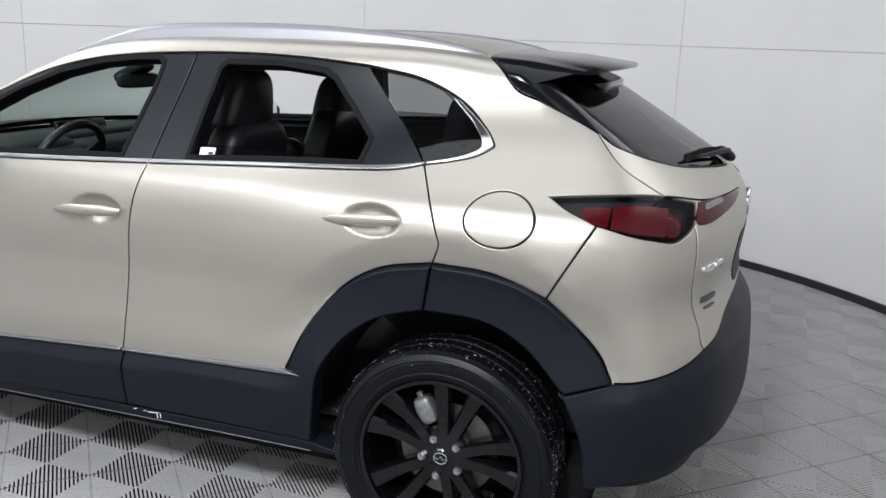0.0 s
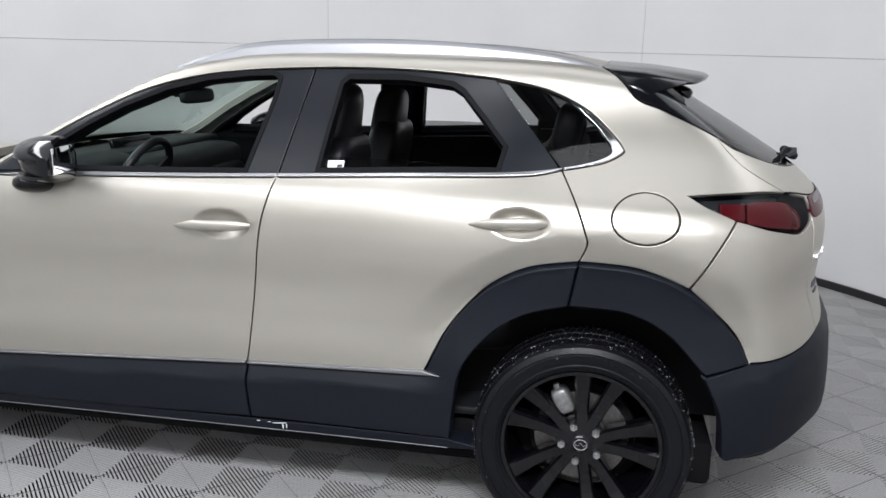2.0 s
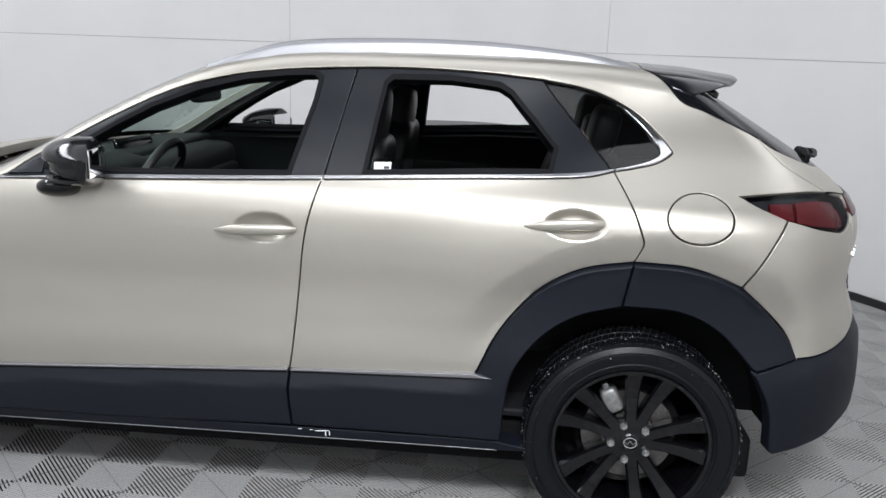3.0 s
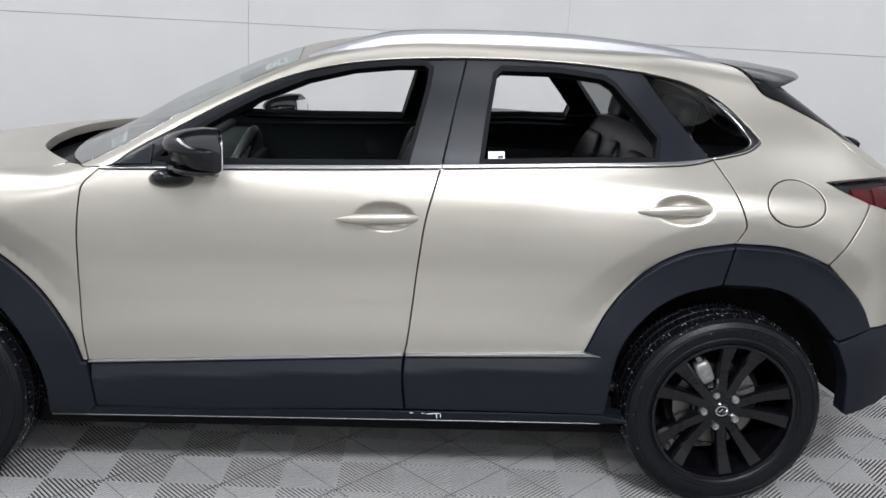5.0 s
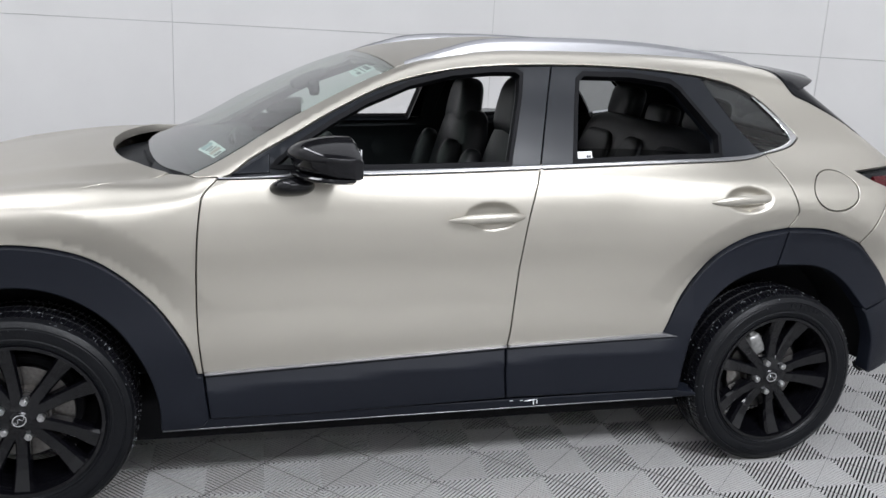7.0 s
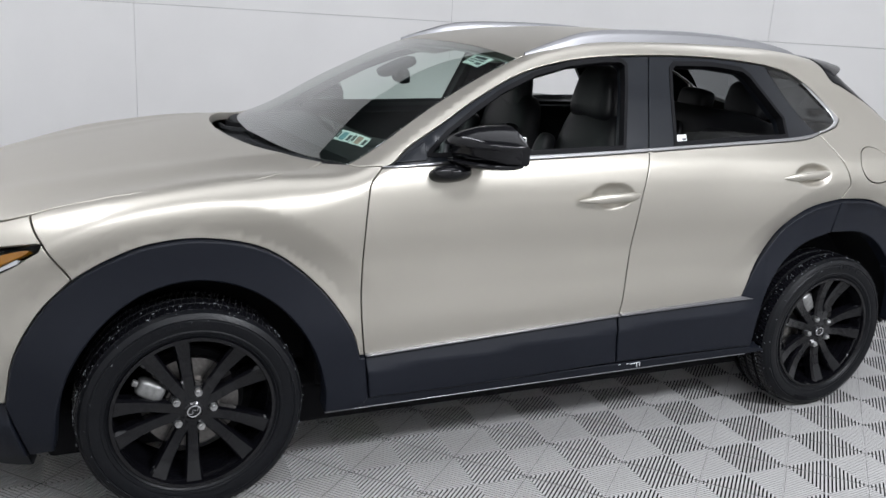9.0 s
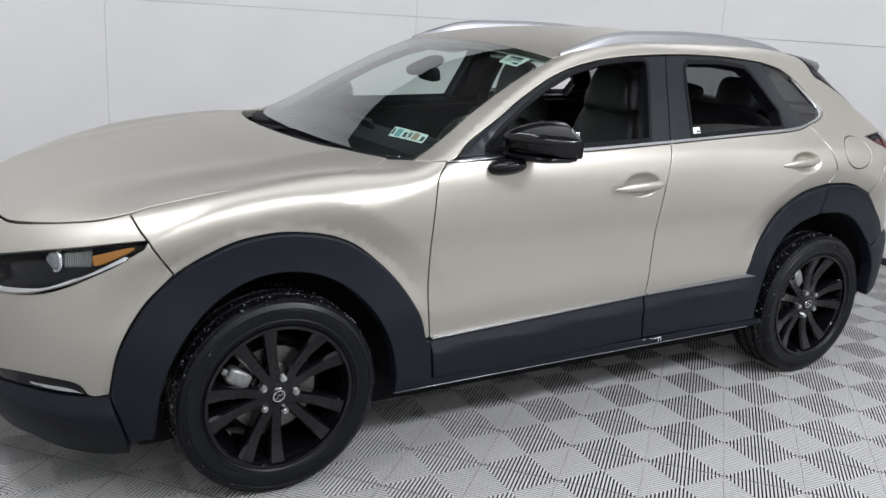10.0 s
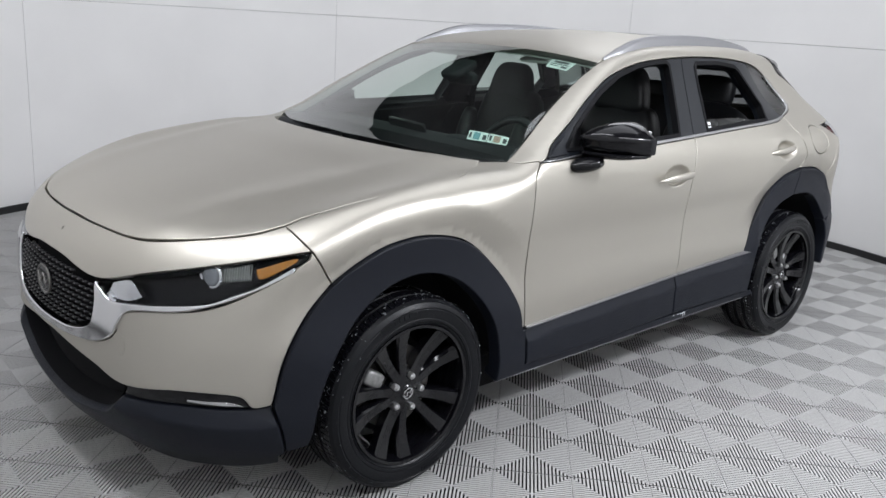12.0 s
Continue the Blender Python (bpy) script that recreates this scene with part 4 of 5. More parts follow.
part("wiper_cap", egg(0.036, 0.032, 0.018, 0.8, 1.0, pose(2.022, 0.01, 1.198, 0, 30, 0)), M_SOFT, wiper)
part("wiper_blade", sweep(spline((2.0, -0.05, 1.214), (1.96, -0.22, 1.226), (1.91, -0.40, 1.222)), [(0.006, -0.012), (0.004, 0.012), (-0.004, 0.012), (-0.006, -0.012)]), M_SEAL, wiper)
# cowl under the windscreen, with its wipers
whole("cowl", [loop(smooth([(-1.15, 0.0), (-1.13, -0.25), (-1.05, -0.50), (-0.915, -0.72)]), smooth([(-0.86, -0.735), (-0.915, -0.53), (-0.955, -0.3), (-0.975, 0.0)]))], M_SOFT, car, "black plastic cowl", top=True, out=-0.048, gap=0.0, depth=0.05, step=0.03)


def on_top(x, y, out):
    q = roof_z(np.array([[x, y]]))
    return tuple(q[0] + normal(q)[0] * out)


for a, b, c in (((-1.0, -0.05), (-0.965, -0.3), (-0.89, -0.60)), ((-0.985, 0.62), (-1.0, 0.4), (-0.955, 0.1))):
    w = part("wiper_arm", sweep([on_top(x, y, -0.030) for x, y in spline(a, b, c)], [(0.011, -0.004), (0.007, 0.007), (-0.007, 0.007), (-0.011, -0.004)]), M_SOFT, car, "black wiper arm")
    part("wiper_blade", sweep([on_top(x + 0.026, y, -0.024) for x, y in spline(a, b, c)], [(0.005, -0.008), (0.003, 0.012), (-0.003, 0.012), (-0.005, -0.008)]), M_SEAL, w)

whole("windscreen_frit", [loop(smooth([(-0.985, 0.0), (-0.96, -0.3), (-0.91, -0.55), (-0.842, -0.752)]), smooth([(-0.80, -0.738), (-0.845, -0.55), (-0.885, -0.3), (-0.905, 0.0)]))], M_SEAL, car, "black printed glass edge", top=True, out=-0.004, gap=0.0, bevel=0.0005, depth=0.001, step=0.04)
# stickers inside the windscreen
def ws_patch(name, corners, mat, out, label=""):
    q = np.array(corners)
    d = skin_sheet([q], top=True, out=out, gap=0.0, bevel=0.0004, depth=0.0005, step=0.03)
    return part(name, mesh_from(name, *d[:2], mat, d[2]), None, windshield, label)


def inner(corners, a0, a1, b0, b1):
    p = np.array(corners)
    at = lambda a, b: p[0] * (1 - a) * (1 - b) + p[1] * a * (1 - b) + p[2] * a * b + p[3] * (1 - a) * b
    return [at(a0, b0), at(a1, b0), at(a1, b1), at(a0, b1)]


LOT = [(-0.216, -0.413), (-0.197, -0.536), (-0.270, -0.545), (-0.282, -0.440)]
ws_patch("sticker", LOT, M_PAPER, -0.003, "white paper sticker with dark print")
for a0, a1, b0, b1 in ((0.2, 0.8, 0.12, 0.34), (0.1, 0.9, 0.45, 0.52), (0.62, 0.9, 0.66, 0.85), (0.1, 0.5, 0.66, 0.72)):
    ws_patch("sticker_print", inner(LOT, a0, a1, b0, b1), M_INK, -0.0015)
REG = [(-0.752, -0.487), (-0.706, -0.659), (-0.745, -0.683), (-0.797, -0.520)]
for a0, a1, mat, lab in ((0.0, 0.49, M_TEAL, "teal inspection sticker"), (0.51, 1.0, M_CORAL, "coral inspection sticker")):
    c = inner(REG, a0, a1, 0, 1)
    ws_patch("sticker", c, M_PAPER, -0.003, lab)
    ws_patch("sticker_print", inner(c, 0.28, 0.62, 0.15, 0.9), mat, -0.0015)
    ws_patch("sticker_print", inner(c, 0.06, 0.18, 0.2, 0.8), M_INK, -0.0015)
    ws_patch("sticker_print", inner(c, 0.76, 0.95, 0.3, 0.85), M_INK, -0.0015)

# ---- door mirrors ----
MIRROR_S = (0.0, 0.06, 0.16, 0.30, 0.45, 0.60, 0.74, 0.85, 0.93, 0.98, 1.0)
MIRROR_TOP = curve([(0, 1.192), (0.12, 1.225), (0.3, 1.246), (0.5, 1.252), (0.7, 1.241), (0.85, 1.223), (0.95, 1.205), (1, 1.195)])
MIRROR_FRONT = curve([(0, -0.518), (0.12, -0.530), (0.4, -0.520), (0.7, -0.486), (0.85, -0.452), (0.95, -0.410), (1, -0.360)])


def mirror_rear(s_):
    return -0.365 + 0.045 * s_


def mirror_place(s_):
    return -0.845 - 0.215 * s_


def mirror_loft(sections):
    """Closed sections (x, y, z) joined along the mirror's width, with both ends closed."""
    m = len(sections[0])
    v = [p for sec in sections for p in sec]
    f = [(k * m + i, k * m + (i + 1) % m, (k + 1) * m + (i + 1) % m, (k + 1) * m + i) for k in range(len(sections) - 1) for i in range(m)]
    f += [tuple(range(m))[::-1], tuple((len(sections) - 1) * m + i for i in range(m))]
    return smoothed(mesh_from("door_mirror", v, f), 42)


def mirror_cap():
    """High at the rear edge, falling to a sharp brow in front, with a bowl set back under it."""
    out = []
    for s_ in MIRROR_S:
        xr, xf, zt, zs, y = mirror_rear(s_), float(MIRROR_FRONT(s_)), float(MIRROR_TOP(s_)), 1.180 + 0.007 * s_, mirror_place(s_)
        sec = [(xr, y, zt - 0.010), (xr - 0.008, y, zt - 0.002)]
        for k in range(1, 9):
            a = math.pi / 2 * (0.08 + 0.92 * k / 8)
            sec.append((xr - (xr - xf) * math.sin(a), y, zs + (zt - zs) * max(math.cos(a), 0.0) ** 0.8))
        sec.append((xf + 0.002, y, zs - 0.004))
        back = 0.016 * min(1.0, (xr - xf) / 0.1)
        for k in range(0, 5):
            b = math.pi / 2 * k / 4
            sec.append((xr - (xr - xf - back) * (0.55 + 0.45 * math.cos(b) ** 0.6), y, zs - 0.007 - 0.046 * math.sin(b) ** 0.9))
        sec += [(xr - 0.010, y, zs - 0.055), (xr, y, zs - 0.048)]
        out.append(sec)
    return mirror_loft(out)


def mirror_tray():
    """The shallow tray that carries the bowl."""
    out = []
    for s_ in MIRROR_S[:-1]:
        xr, xf, y = mirror_rear(s_) - 0.004 - 0.05 * max(0.0, s_ - 0.75), float(MIRROR_FRONT(s_)) + 0.010, mirror_place(s_)
        d = 0.034 * (1 - 0.35 * s_) * (1 - 0.75 * max(0.0, (s_ - 0.6) / 0.4) ** 2)
        sec = [(xr, y, 1.134), (xf + 0.006, y, 1.132), (xf, y, 1.127), (xf + 0.004, y, 1.120)]
        sec += [(xf + (xr - xf) * q, y, 1.120 - (d - 0.012) * math.sin(math.pi / 2 * min(1.0, q / 0.5)) ** 0.8) for q in (0.12, 0.28, 0.5, 0.8)]
        sec += [(xr - 0.006, y, 1.132 - d), (xr, y, 1.139 - d)]
        out.append(sec)
    return mirror_loft(out)


mirrors = both("door_mirror", mirror_cap(), M_GLOSS, car, "gloss black door mirror")
both("mirror_tray", mirror_tray(), M_GLOSS, mirrors)
both("mirror_pane", block(0.006, 0.170, 0.084, pose(-0.3405, -0.950, 1.178, 0, 0, 12), 0.002), material("mirror_silver", (0.85, 0.86, 0.87), 0.02, metal=1.0), mirrors)
both("mirror_foot", egg(0.066, 0.072, 0.030, 0.9, 0.8, pose(-0.505, -0.880, 1.080, -14, 0, 16), lambda q: (q[0] * (1 + 2.5 * q[1]), q[1], q[2])), M_GLOSS, mirrors)
mirrors[1].location = (0.04, 0.0, -0.035)
pair("mirror_sail", [loop(side((-0.690, 1.112), (-0.575, 1.118)), side((-0.575, 1.118), (-0.575, 1.176)), side((-0.575, 1.176), (-0.690, 1.112)))], M_PILLAR, mirrors, out=0.003, gap=0.0, depth=0.01, step=0.02)

# ---- lamps ----
LAMP = loop(line(*LAMP_TOP), line((1.962, -0.605, 1.127), (1.965, -0.675, 1.076)), line(*LAMP_LOW)[::-1])
tail_lamps = pair("tail_lamp", [LAMP], M_HOUSING, car, "dark red tail lamp", out=-0.035, gap=0.0, depth=-0.03)
pair("lens", [LAMP], M_LENS, tail_lamps, out=-0.001, gap=0.002, depth=0.01)
pair("red_segment", [loop(line((1.680, -0.800, 1.126), (1.685, -0.842, 1.099)), line((1.685, -0.842, 1.099), (1.757, -0.838, 1.078)), line((1.757, -0.838, 1.078), (1.757, -0.79, 1.133)), line((1.757, -0.79, 1.133), (1.680, -0.800, 1.126)))], M_RED, tail_lamps, out=-0.016, gap=0.0, depth=0.015)
pair("red_segment", [loop(line((1.762, -0.79, 1.134), (1.762, -0.836, 1.075)), line((1.762, -0.836, 1.075), (1.83, -0.815, 1.064), (1.905, -0.768, 1.052)), line((1.905, -0.768, 1.052), (1.905, -0.70, 1.130)), line((1.905, -0.70, 1.130), (1.83, -0.75, 1.137), (1.762, -0.79, 1.134)))], M_RED, tail_lamps, out=-0.012, gap=0.0, depth=0.015)
lamp_c = Vector((1.912, -0.728, 1.083))
lamp_n = Vector(normal(np.array([lamp_c]))[0])
ring_m = Matrix.Translation(lamp_c - lamp_n * 0.012) @ lamp_n.to_track_quat("Z", "Y").to_matrix().to_4x4()
circle = lambda r, n=28: [(r * math.cos(2 * math.pi * k / n), r * math.sin(2 * math.pi * k / n), 0) for k in range(n)]
both("lamp_ring", sweep([ring_m @ Vector(p) for p in circle(0.032)], ring_section(0.006), True, up=lamp_n), M_RED, tail_lamps)
both("lamp_bowl", egg(0.028, 0.028, 0.012, 1, 1, ring_m), M_RED_DARK, tail_lamps)
GATE_LAMP = line((1.966, -0.600, 1.126), (1.970, -0.668, 1.082), (2.000, -0.63, 1.074), (2.030, -0.53, 1.080), (2.065, -0.36, 1.094), (2.075, -0.23, 1.112), (2.050, -0.38, 1.126), (2.01, -0.50, 1.131), (1.966, -0.600, 1.126))
gate_lamps = pair("gate_lamp", [GATE_LAMP], M_RED_DARK, (tailgate, tailgate), "dark red lamp on the tailgate", out=0.004, gap=0.0, bevel=0.003, depth=0.02)
pair("clear_segment", [line((1.985, -0.575, 1.118), (1.99, -0.59, 1.105), (2.025, -0.47, 1.108), (2.020, -0.46, 1.120), (1.985, -0.575, 1.118))], M_ALLOY, gate_lamps, out=0.006, gap=0.0, bevel=0.001, depth=0.004)
pair("gate_groove", [loop(line((1.884, -0.687, 1.152), (1.99, -0.56, 1.137), (2.05, -0.38, 1.134), (2.078, -0.20, 1.125)), line((2.078, -0.20, 1.119), (2.05, -0.38, 1.128), (1.99, -0.56, 1.131), (1.884, -0.687, 1.147)))], M_SEAL, (tailgate, tailgate), out=0.003, gap=0.0, bevel=0.001, depth=0.01)

HEAD = line((-2.166, -0.340, 0.752), (-2.083, -0.544, 0.809), (-1.919, -0.740, 0.863), (-1.722, -0.845, 0.897))
HEAD_LOW = line((-1.722, -0.845, 0.897), (-1.735, -0.853, 0.877), (-1.795, -0.837, 0.841), (-1.868, -0.807, 0.806), (-1.934, -0.769, 0.776), (-1.996, -0.720, 0.747), (-2.07, -0.62, 0.728), (-2.140, -0.489, 0.708), (-2.168, -0.381, 0.705))
head_lamps = pair("headlamp", [loop(HEAD, HEAD_LOW)], M_HOUSING, car, "slim headlamp with clear cover and amber marker", out=-0.05, gap=0.0, depth=-0.045)
pair("lens", [loop(HEAD, HEAD_LOW)], M_LENS, head_lamps, out=-0.001, gap=0.002, depth=0.008)
pc = Vector((-1.955, -0.675, 0.818))
pn = Vector((-0.93, -0.36, 0.0)).normalized()
pm = Matrix.Translation(pc) @ pn.to_track_quat("Z", "Y").to_matrix().to_4x4()
both("projector", egg(0.030, 0.034, 0.016, 1, 1, pm), material("projector_lens", (0.16, 0.17, 0.18), 0.05, coat=1.0), head_lamps, "round glass projector")
both("projector_ring", sweep([pm @ Vector(p) for p in circle(0.037)], ring_section(0.006), True, up=pn), M_CHROME, head_lamps)
M_FIN = material("clear_ribbed_plastic", (0.24, 0.25, 0.235), 0.22, metal=0.3, coat=0.5)
reflector = sweep([(-1.934 + 0.066 * t, -0.694 - 0.054 * t, 0.824 + 0.008 * t) for t in (0, 0.25, 0.5, 0.75, 1)], [(0.003, -0.021), (0.003, 0.021), (-0.003, 0.021), (-0.003, -0.021)])
both("reflector_panel", reflector, M_FIN, head_lamps, "pale ribbed reflector")
for k in range(12):
    t = k / 11
    a = Vector((-1.930 + 0.062 * t, -0.702 - 0.050 * t, 0.0))
    both("reflector_fin", sweep([a + Vector((0.004 * q, -0.004 * q, 0.797 + 0.010 * t + q * (0.056 - 0.004 * t))) for q in (0, 0.5, 1)], ring_section(0.0022, 8), up=(0.8, 0.6, 0)), M_FIN, head_lamps)
pair("amber_marker", [line((-1.868, -0.775, 0.850), (-1.865, -0.80, 0.822), (-1.81, -0.822, 0.846), (-1.765, -0.838, 0.873), (-1.775, -0.828, 0.881), (-1.868, -0.775, 0.850))], M_AMBER, head_lamps, "amber side marker", out=-0.014, gap=0.0, depth=0.02)
pair("lamp_bezel", [loop(line((-2.150, -0.405, 0.757), (-2.120, -0.475, 0.776), (-2.108, -0.53, 0.735)), line((-2.108, -0.53, 0.735), (-2.142, -0.478, 0.712), (-2.166, -0.39, 0.712)), line((-2.166, -0.39, 0.712), (-2.150, -0.405, 0.757)))], M_CHROME, head_lamps, "bright inner bezel", out=-0.012, gap=0.0, depth=0.02)

# ---- nose ----
WING_OUT = [(-2.224, 0.0, 0.531), (-2.216, -0.16, 0.533), (-2.187, -0.342, 0.551), (-2.163, -0.436, 0.592), (-2.150, -0.470, 0.645), (-2.130, -0.515, 0.690), (-2.06, -0.65, 0.713), (-1.997, -0.723, 0.735), (-1.92, -0.782, 0.770), (-1.84, -0.824, 0.815), (-1.775, -0.848, 0.852)]
WING_IN = [(-1.775, -0.848, 0.857), (-1.868, -0.807, 0.808), (-1.934, -0.769, 0.779), (-1.996, -0.720, 0.750), (-2.07, -0.62, 0.731), (-2.128, -0.51, 0.714), (-2.158, -0.43, 0.708), (-2.169, -0.370, 0.735), (-2.170, -0.342, 0.742), (-2.178, -0.350, 0.68), (-2.190, -0.325, 0.605), (-2.208, -0.22, 0.570), (-2.220, -0.10, 0.562), (-2.224, 0.0, 0.560)]
wing = whole("chrome_wing", [loop(line(*WING_OUT), line(*WING_IN))], M_CHROME, car, "bright chrome grille surround", out=0.010, gap=0.001, bevel=0.006, depth=0.05, step=0.02)
grille = whole("grille", [line((-2.224, 0.0, 0.565), (-2.208, -0.22, 0.572), (-2.190, -0.325, 0.605), (-2.178, -0.350, 0.68), (-2.170, -0.340, 0.745), (-2.185, -0.109, 0.770), (-2.188, 0.0, 0.773))], M_DARK, car, "black honeycomb grille", out=-0.05, gap=0.0, depth=-0.045)


def stud():
    """A small faceted dash of the grille."""
    v = [(-0.015, 0.0, -0.0055), (0.015, 0.0, -0.0055), (0.017, 0.0, 0.004), (-0.017, 0.0, 0.004), (-0.008, -0.012, -0.001), (0.008, -0.012, -0.001), (0.0, -0.010, 0.005)]
    f = [(0, 1, 5, 4), (1, 2, 5), (2, 6, 5), (3, 0, 4), (3, 4, 6), (4, 5, 6), (2, 3, 6)]
    return v, f


gv, gf = [], []
sv, sf = stud()
for i in range(11):
    z = 0.578 + 0.0185 * i
    half = 0.33 if z > 0.62 else 0.20 + (z - 0.57) * 2.6
    for k in range(-12, 13):
        y = (k + (0.5 if i % 2 else 0)) * 0.034
        if abs(y) > half or z > 0.757 - 0.06 * abs(y):
            continue
        x = float(NOSE(z)) + 0.29 * y * y + 0.012
        b = len(gv)
        a = math.atan(0.58 * y)
        gv += [(x + q[1] * math.cos(a) - q[0] * math.sin(a) * -1 * 0, y + q[0] * 1.0, z + q[2]) for q in sv]
        gf += [tuple(b + j for j in g) for g in sf]
part("grille_mesh", smoothed(mesh_from("grille_mesh", gv, gf), 20), M_GLOSS, grille, "black grille studs")
emblem_m = pose(-2.212, 0, 0.668, 90, 0, -90)
part("emblem", egg(0.056, 0.045, 0.006, 0.5, 1, emblem_m), M_GLOSS, grille, "plain oval badge")
part("emblem_ring", sweep([emblem_m @ Vector((0.058 * math.cos(a), 0.047 * math.sin(a), 0.003)) for a in np.linspace(0, 2 * math.pi, 36, endpoint=False)], ring_section(0.004), True, up=(1, 0, 0)), M_STEEL, grille)
part("emblem_bar", sweep([emblem_m @ Vector(p) for p in spline((-0.052, 0.016, 0.004), (-0.025, -0.012, 0.006), (0.0, 0.018, 0.006), (0.025, -0.012, 0.006), (0.052, 0.016, 0.004), n=4)], ring_section(0.004), up=(1, 0, 0)), M_STEEL, grille)
# lower mouth and its side trims
mouth = whole("lower_intake", [line((-2.225, 0.0, 0.513), (-2.22, -0.116, 0.510), (-2.191, -0.344, 0.477), (-2.16, -0.474, 0.446), (-2.157, -0.470, 0.410), (-2.166, -0.40, 0.345), (-2.17, -0.302, 0.316), (-2.175, -0.1, 0.288), (-2.177, 0.0, 0.283))], M_DARK, car, "black lower air intake", out=-0.07, gap=0.0, depth=-0.065)
pair("bumper_strip", [loop(line((-2.160, -0.472, 0.446), (-2.065, -0.672, 0.470), (-1.94, -0.791, 0.465), (-1.895, -0.815, 0.425)), line((-1.919, -0.803, 0.423), (-2.064, -0.669, 0.423), (-2.156, -0.474, 0.408)))], M_GLOSS, car, "gloss black bumper strip", out=-0.012, gap=0.0, depth=0.02)
pair("bumper_strip_edge", [loop(line((-2.05, -0.690, 0.445), (-1.96, -0.776, 0.443), (-1.915, -0.806, 0.428)), line((-1.93, -0.797, 0.430), (-2.05, -0.688, 0.438)))], M_CHROME, car, "thin bright edge", out=-0.006, gap=0.0, bevel=0.001, depth=0.01)
d = skin_sheet([line(*[(-2.150, -0.462 + 0.034 * math.cos(a), 0.575 + 0.036 * math.sin(a)) for a in np.radians(np.arange(0, 360, 20))])], out=0.0012, gap=0.0, bevel=0.0012, depth=0.003, step=0.02)
part("tow_cover", mesh_from("tow_cover", *d[:2], M_PAINT, d[2]), None, car, "round body-coloured tow cover")
whole("front_skirt", [loop(line((-1.80, -0.80, 0.262), (-1.9, -0.75, 0.252), (-2.02, -0.64, 0.247), (-2.10, -0.44, 0.242), (-2.14, -0.2, 0.237), (-2.15, 0.0, 0.237)), line((-2.10, 0.0, 0.185), (-2.08, -0.2, 0.185), (-2.03, -0.42, 0.19), (-1.95, -0.60, 0.195), (-1.84, -0.72, 0.20), (-1.78, -0.76, 0.21)))], M_SOFT, car, "black lower lip", out=-0.004, gap=0.0, depth=0.03)

# ---- tail ----
whole("rear_skirt", [loop(line((1.775, -0.84, 0.352), (1.85, -0.82, 0.37), (1.932, -0.78, 0.39), (2.014, -0.70, 0.432), (2.09, -0.50, 0.46), (2.13, -0.25, 0.472), (2.145, 0.0, 0.475)), line((2.09, 0.0, 0.33), (2.06, -0.3, 0.33), (1.98, -0.55, 0.325), (1.88, -0.70, 0.32), (1.79, -0.78, 0.325)))], M_SOFT, car, "black lower rear skirt", out=-0.045, gap=0.0, depth=0.03)
pair("reflector_recess", [line((1.925, -0.798, 0.632), (1.975, -0.757, 0.600), (2.05, -0.66, 0.585), (2.115, -0.45, 0.585), (2.132, -0.345, 0.600), (2.10, -0.46, 0.632), (2.05, -0.645, 0.645), (2.0, -0.728, 0.632), (1.925, -0.798, 0.632))], M_DARK, car, "dark recess for the reflector", out=0.0095, gap=0.0, bevel=0.002, depth=0.005)
pair("reflector", [line((2.022, -0.695, 0.612), (2.05, -0.655, 0.596), (2.10, -0.52, 0.596), (2.105, -0.475, 0.622), (2.06, -0.62, 0.636), (2.022, -0.695, 0.612))], M_RED, car, "red bumper reflector", out=0.012, gap=0.0, bevel=0.002, depth=0.004)
tip = [(1.90 + 0.09 * k, -0.54, 0.335 - 0.006 * k) for k in range(2)]
both("exhaust_tip", sweep(tip, ring_section(0.038, 20) + ring_section(0.034, 20)[::-1][:0], up=(0, 0, 1)), M_CHROME, car, "bright round exhaust tip")
plate = whole("plate_recess", [line((2.085, 0.0, 0.97), (2.07, -0.15, 0.968), (2.05, -0.275, 0.955), (2.06, -0.27, 0.83), (2.08, -0.15, 0.825), (2.09, 0.0, 0.825))], M_CLAD, tailgate, "dark plate recess", out=0.003, gap=0.0, bevel=0.002, depth=0.01)
pair("badge_bar", [line((1.987, -0.635, 0.950), (1.987, -0.635, 0.932), (2.008, -0.585, 0.932), (2.008, -0.585, 0.950), (1.987, -0.635, 0.950))], M_CHROME, (tailgate, tailgate), out=0.006, gap=0.0, bevel=0.002, depth=0.006)
pair("badge_bar", [line((2.012, -0.57, 0.950), (2.012, -0.57, 0.932), (2.03, -0.515, 0.932), (2.03, -0.515, 0.950), (2.012, -0.57, 0.950))], M_CHROME, (tailgate, tailgate), out=0.006, gap=0.0, bevel=0.002, depth=0.006)
pair("lettering_bar", [line((1.995, -0.63, 0.862), (1.998, -0.625, 0.845), (2.03, -0.54, 0.847), (2.03, -0.54, 0.862), (1.995, -0.63, 0.862))], M_INK, (tailgate, tailgate), out=0.0035, gap=0.0, bevel=0.0004, depth=0.003)
pair("lettering_bar", [line((2.005, -0.615, 0.832), (2.007, -0.61, 0.824), (2.028, -0.55, 0.825), (2.028, -0.55, 0.832), (2.005, -0.615, 0.832))], M_INK, (tailgate, tailgate), out=0.0035, gap=0.0, bevel=0.0004, depth=0.003)
part("gate_emblem", egg(0.062, 0.05, 0.010, 0.5, 1, pose(2.108, 0, 1.045, 90, 0, 90)), M_CHROME, tailgate, "plain oval chrome badge")
# slush and drips left on the sill
rng = random.Random(4)
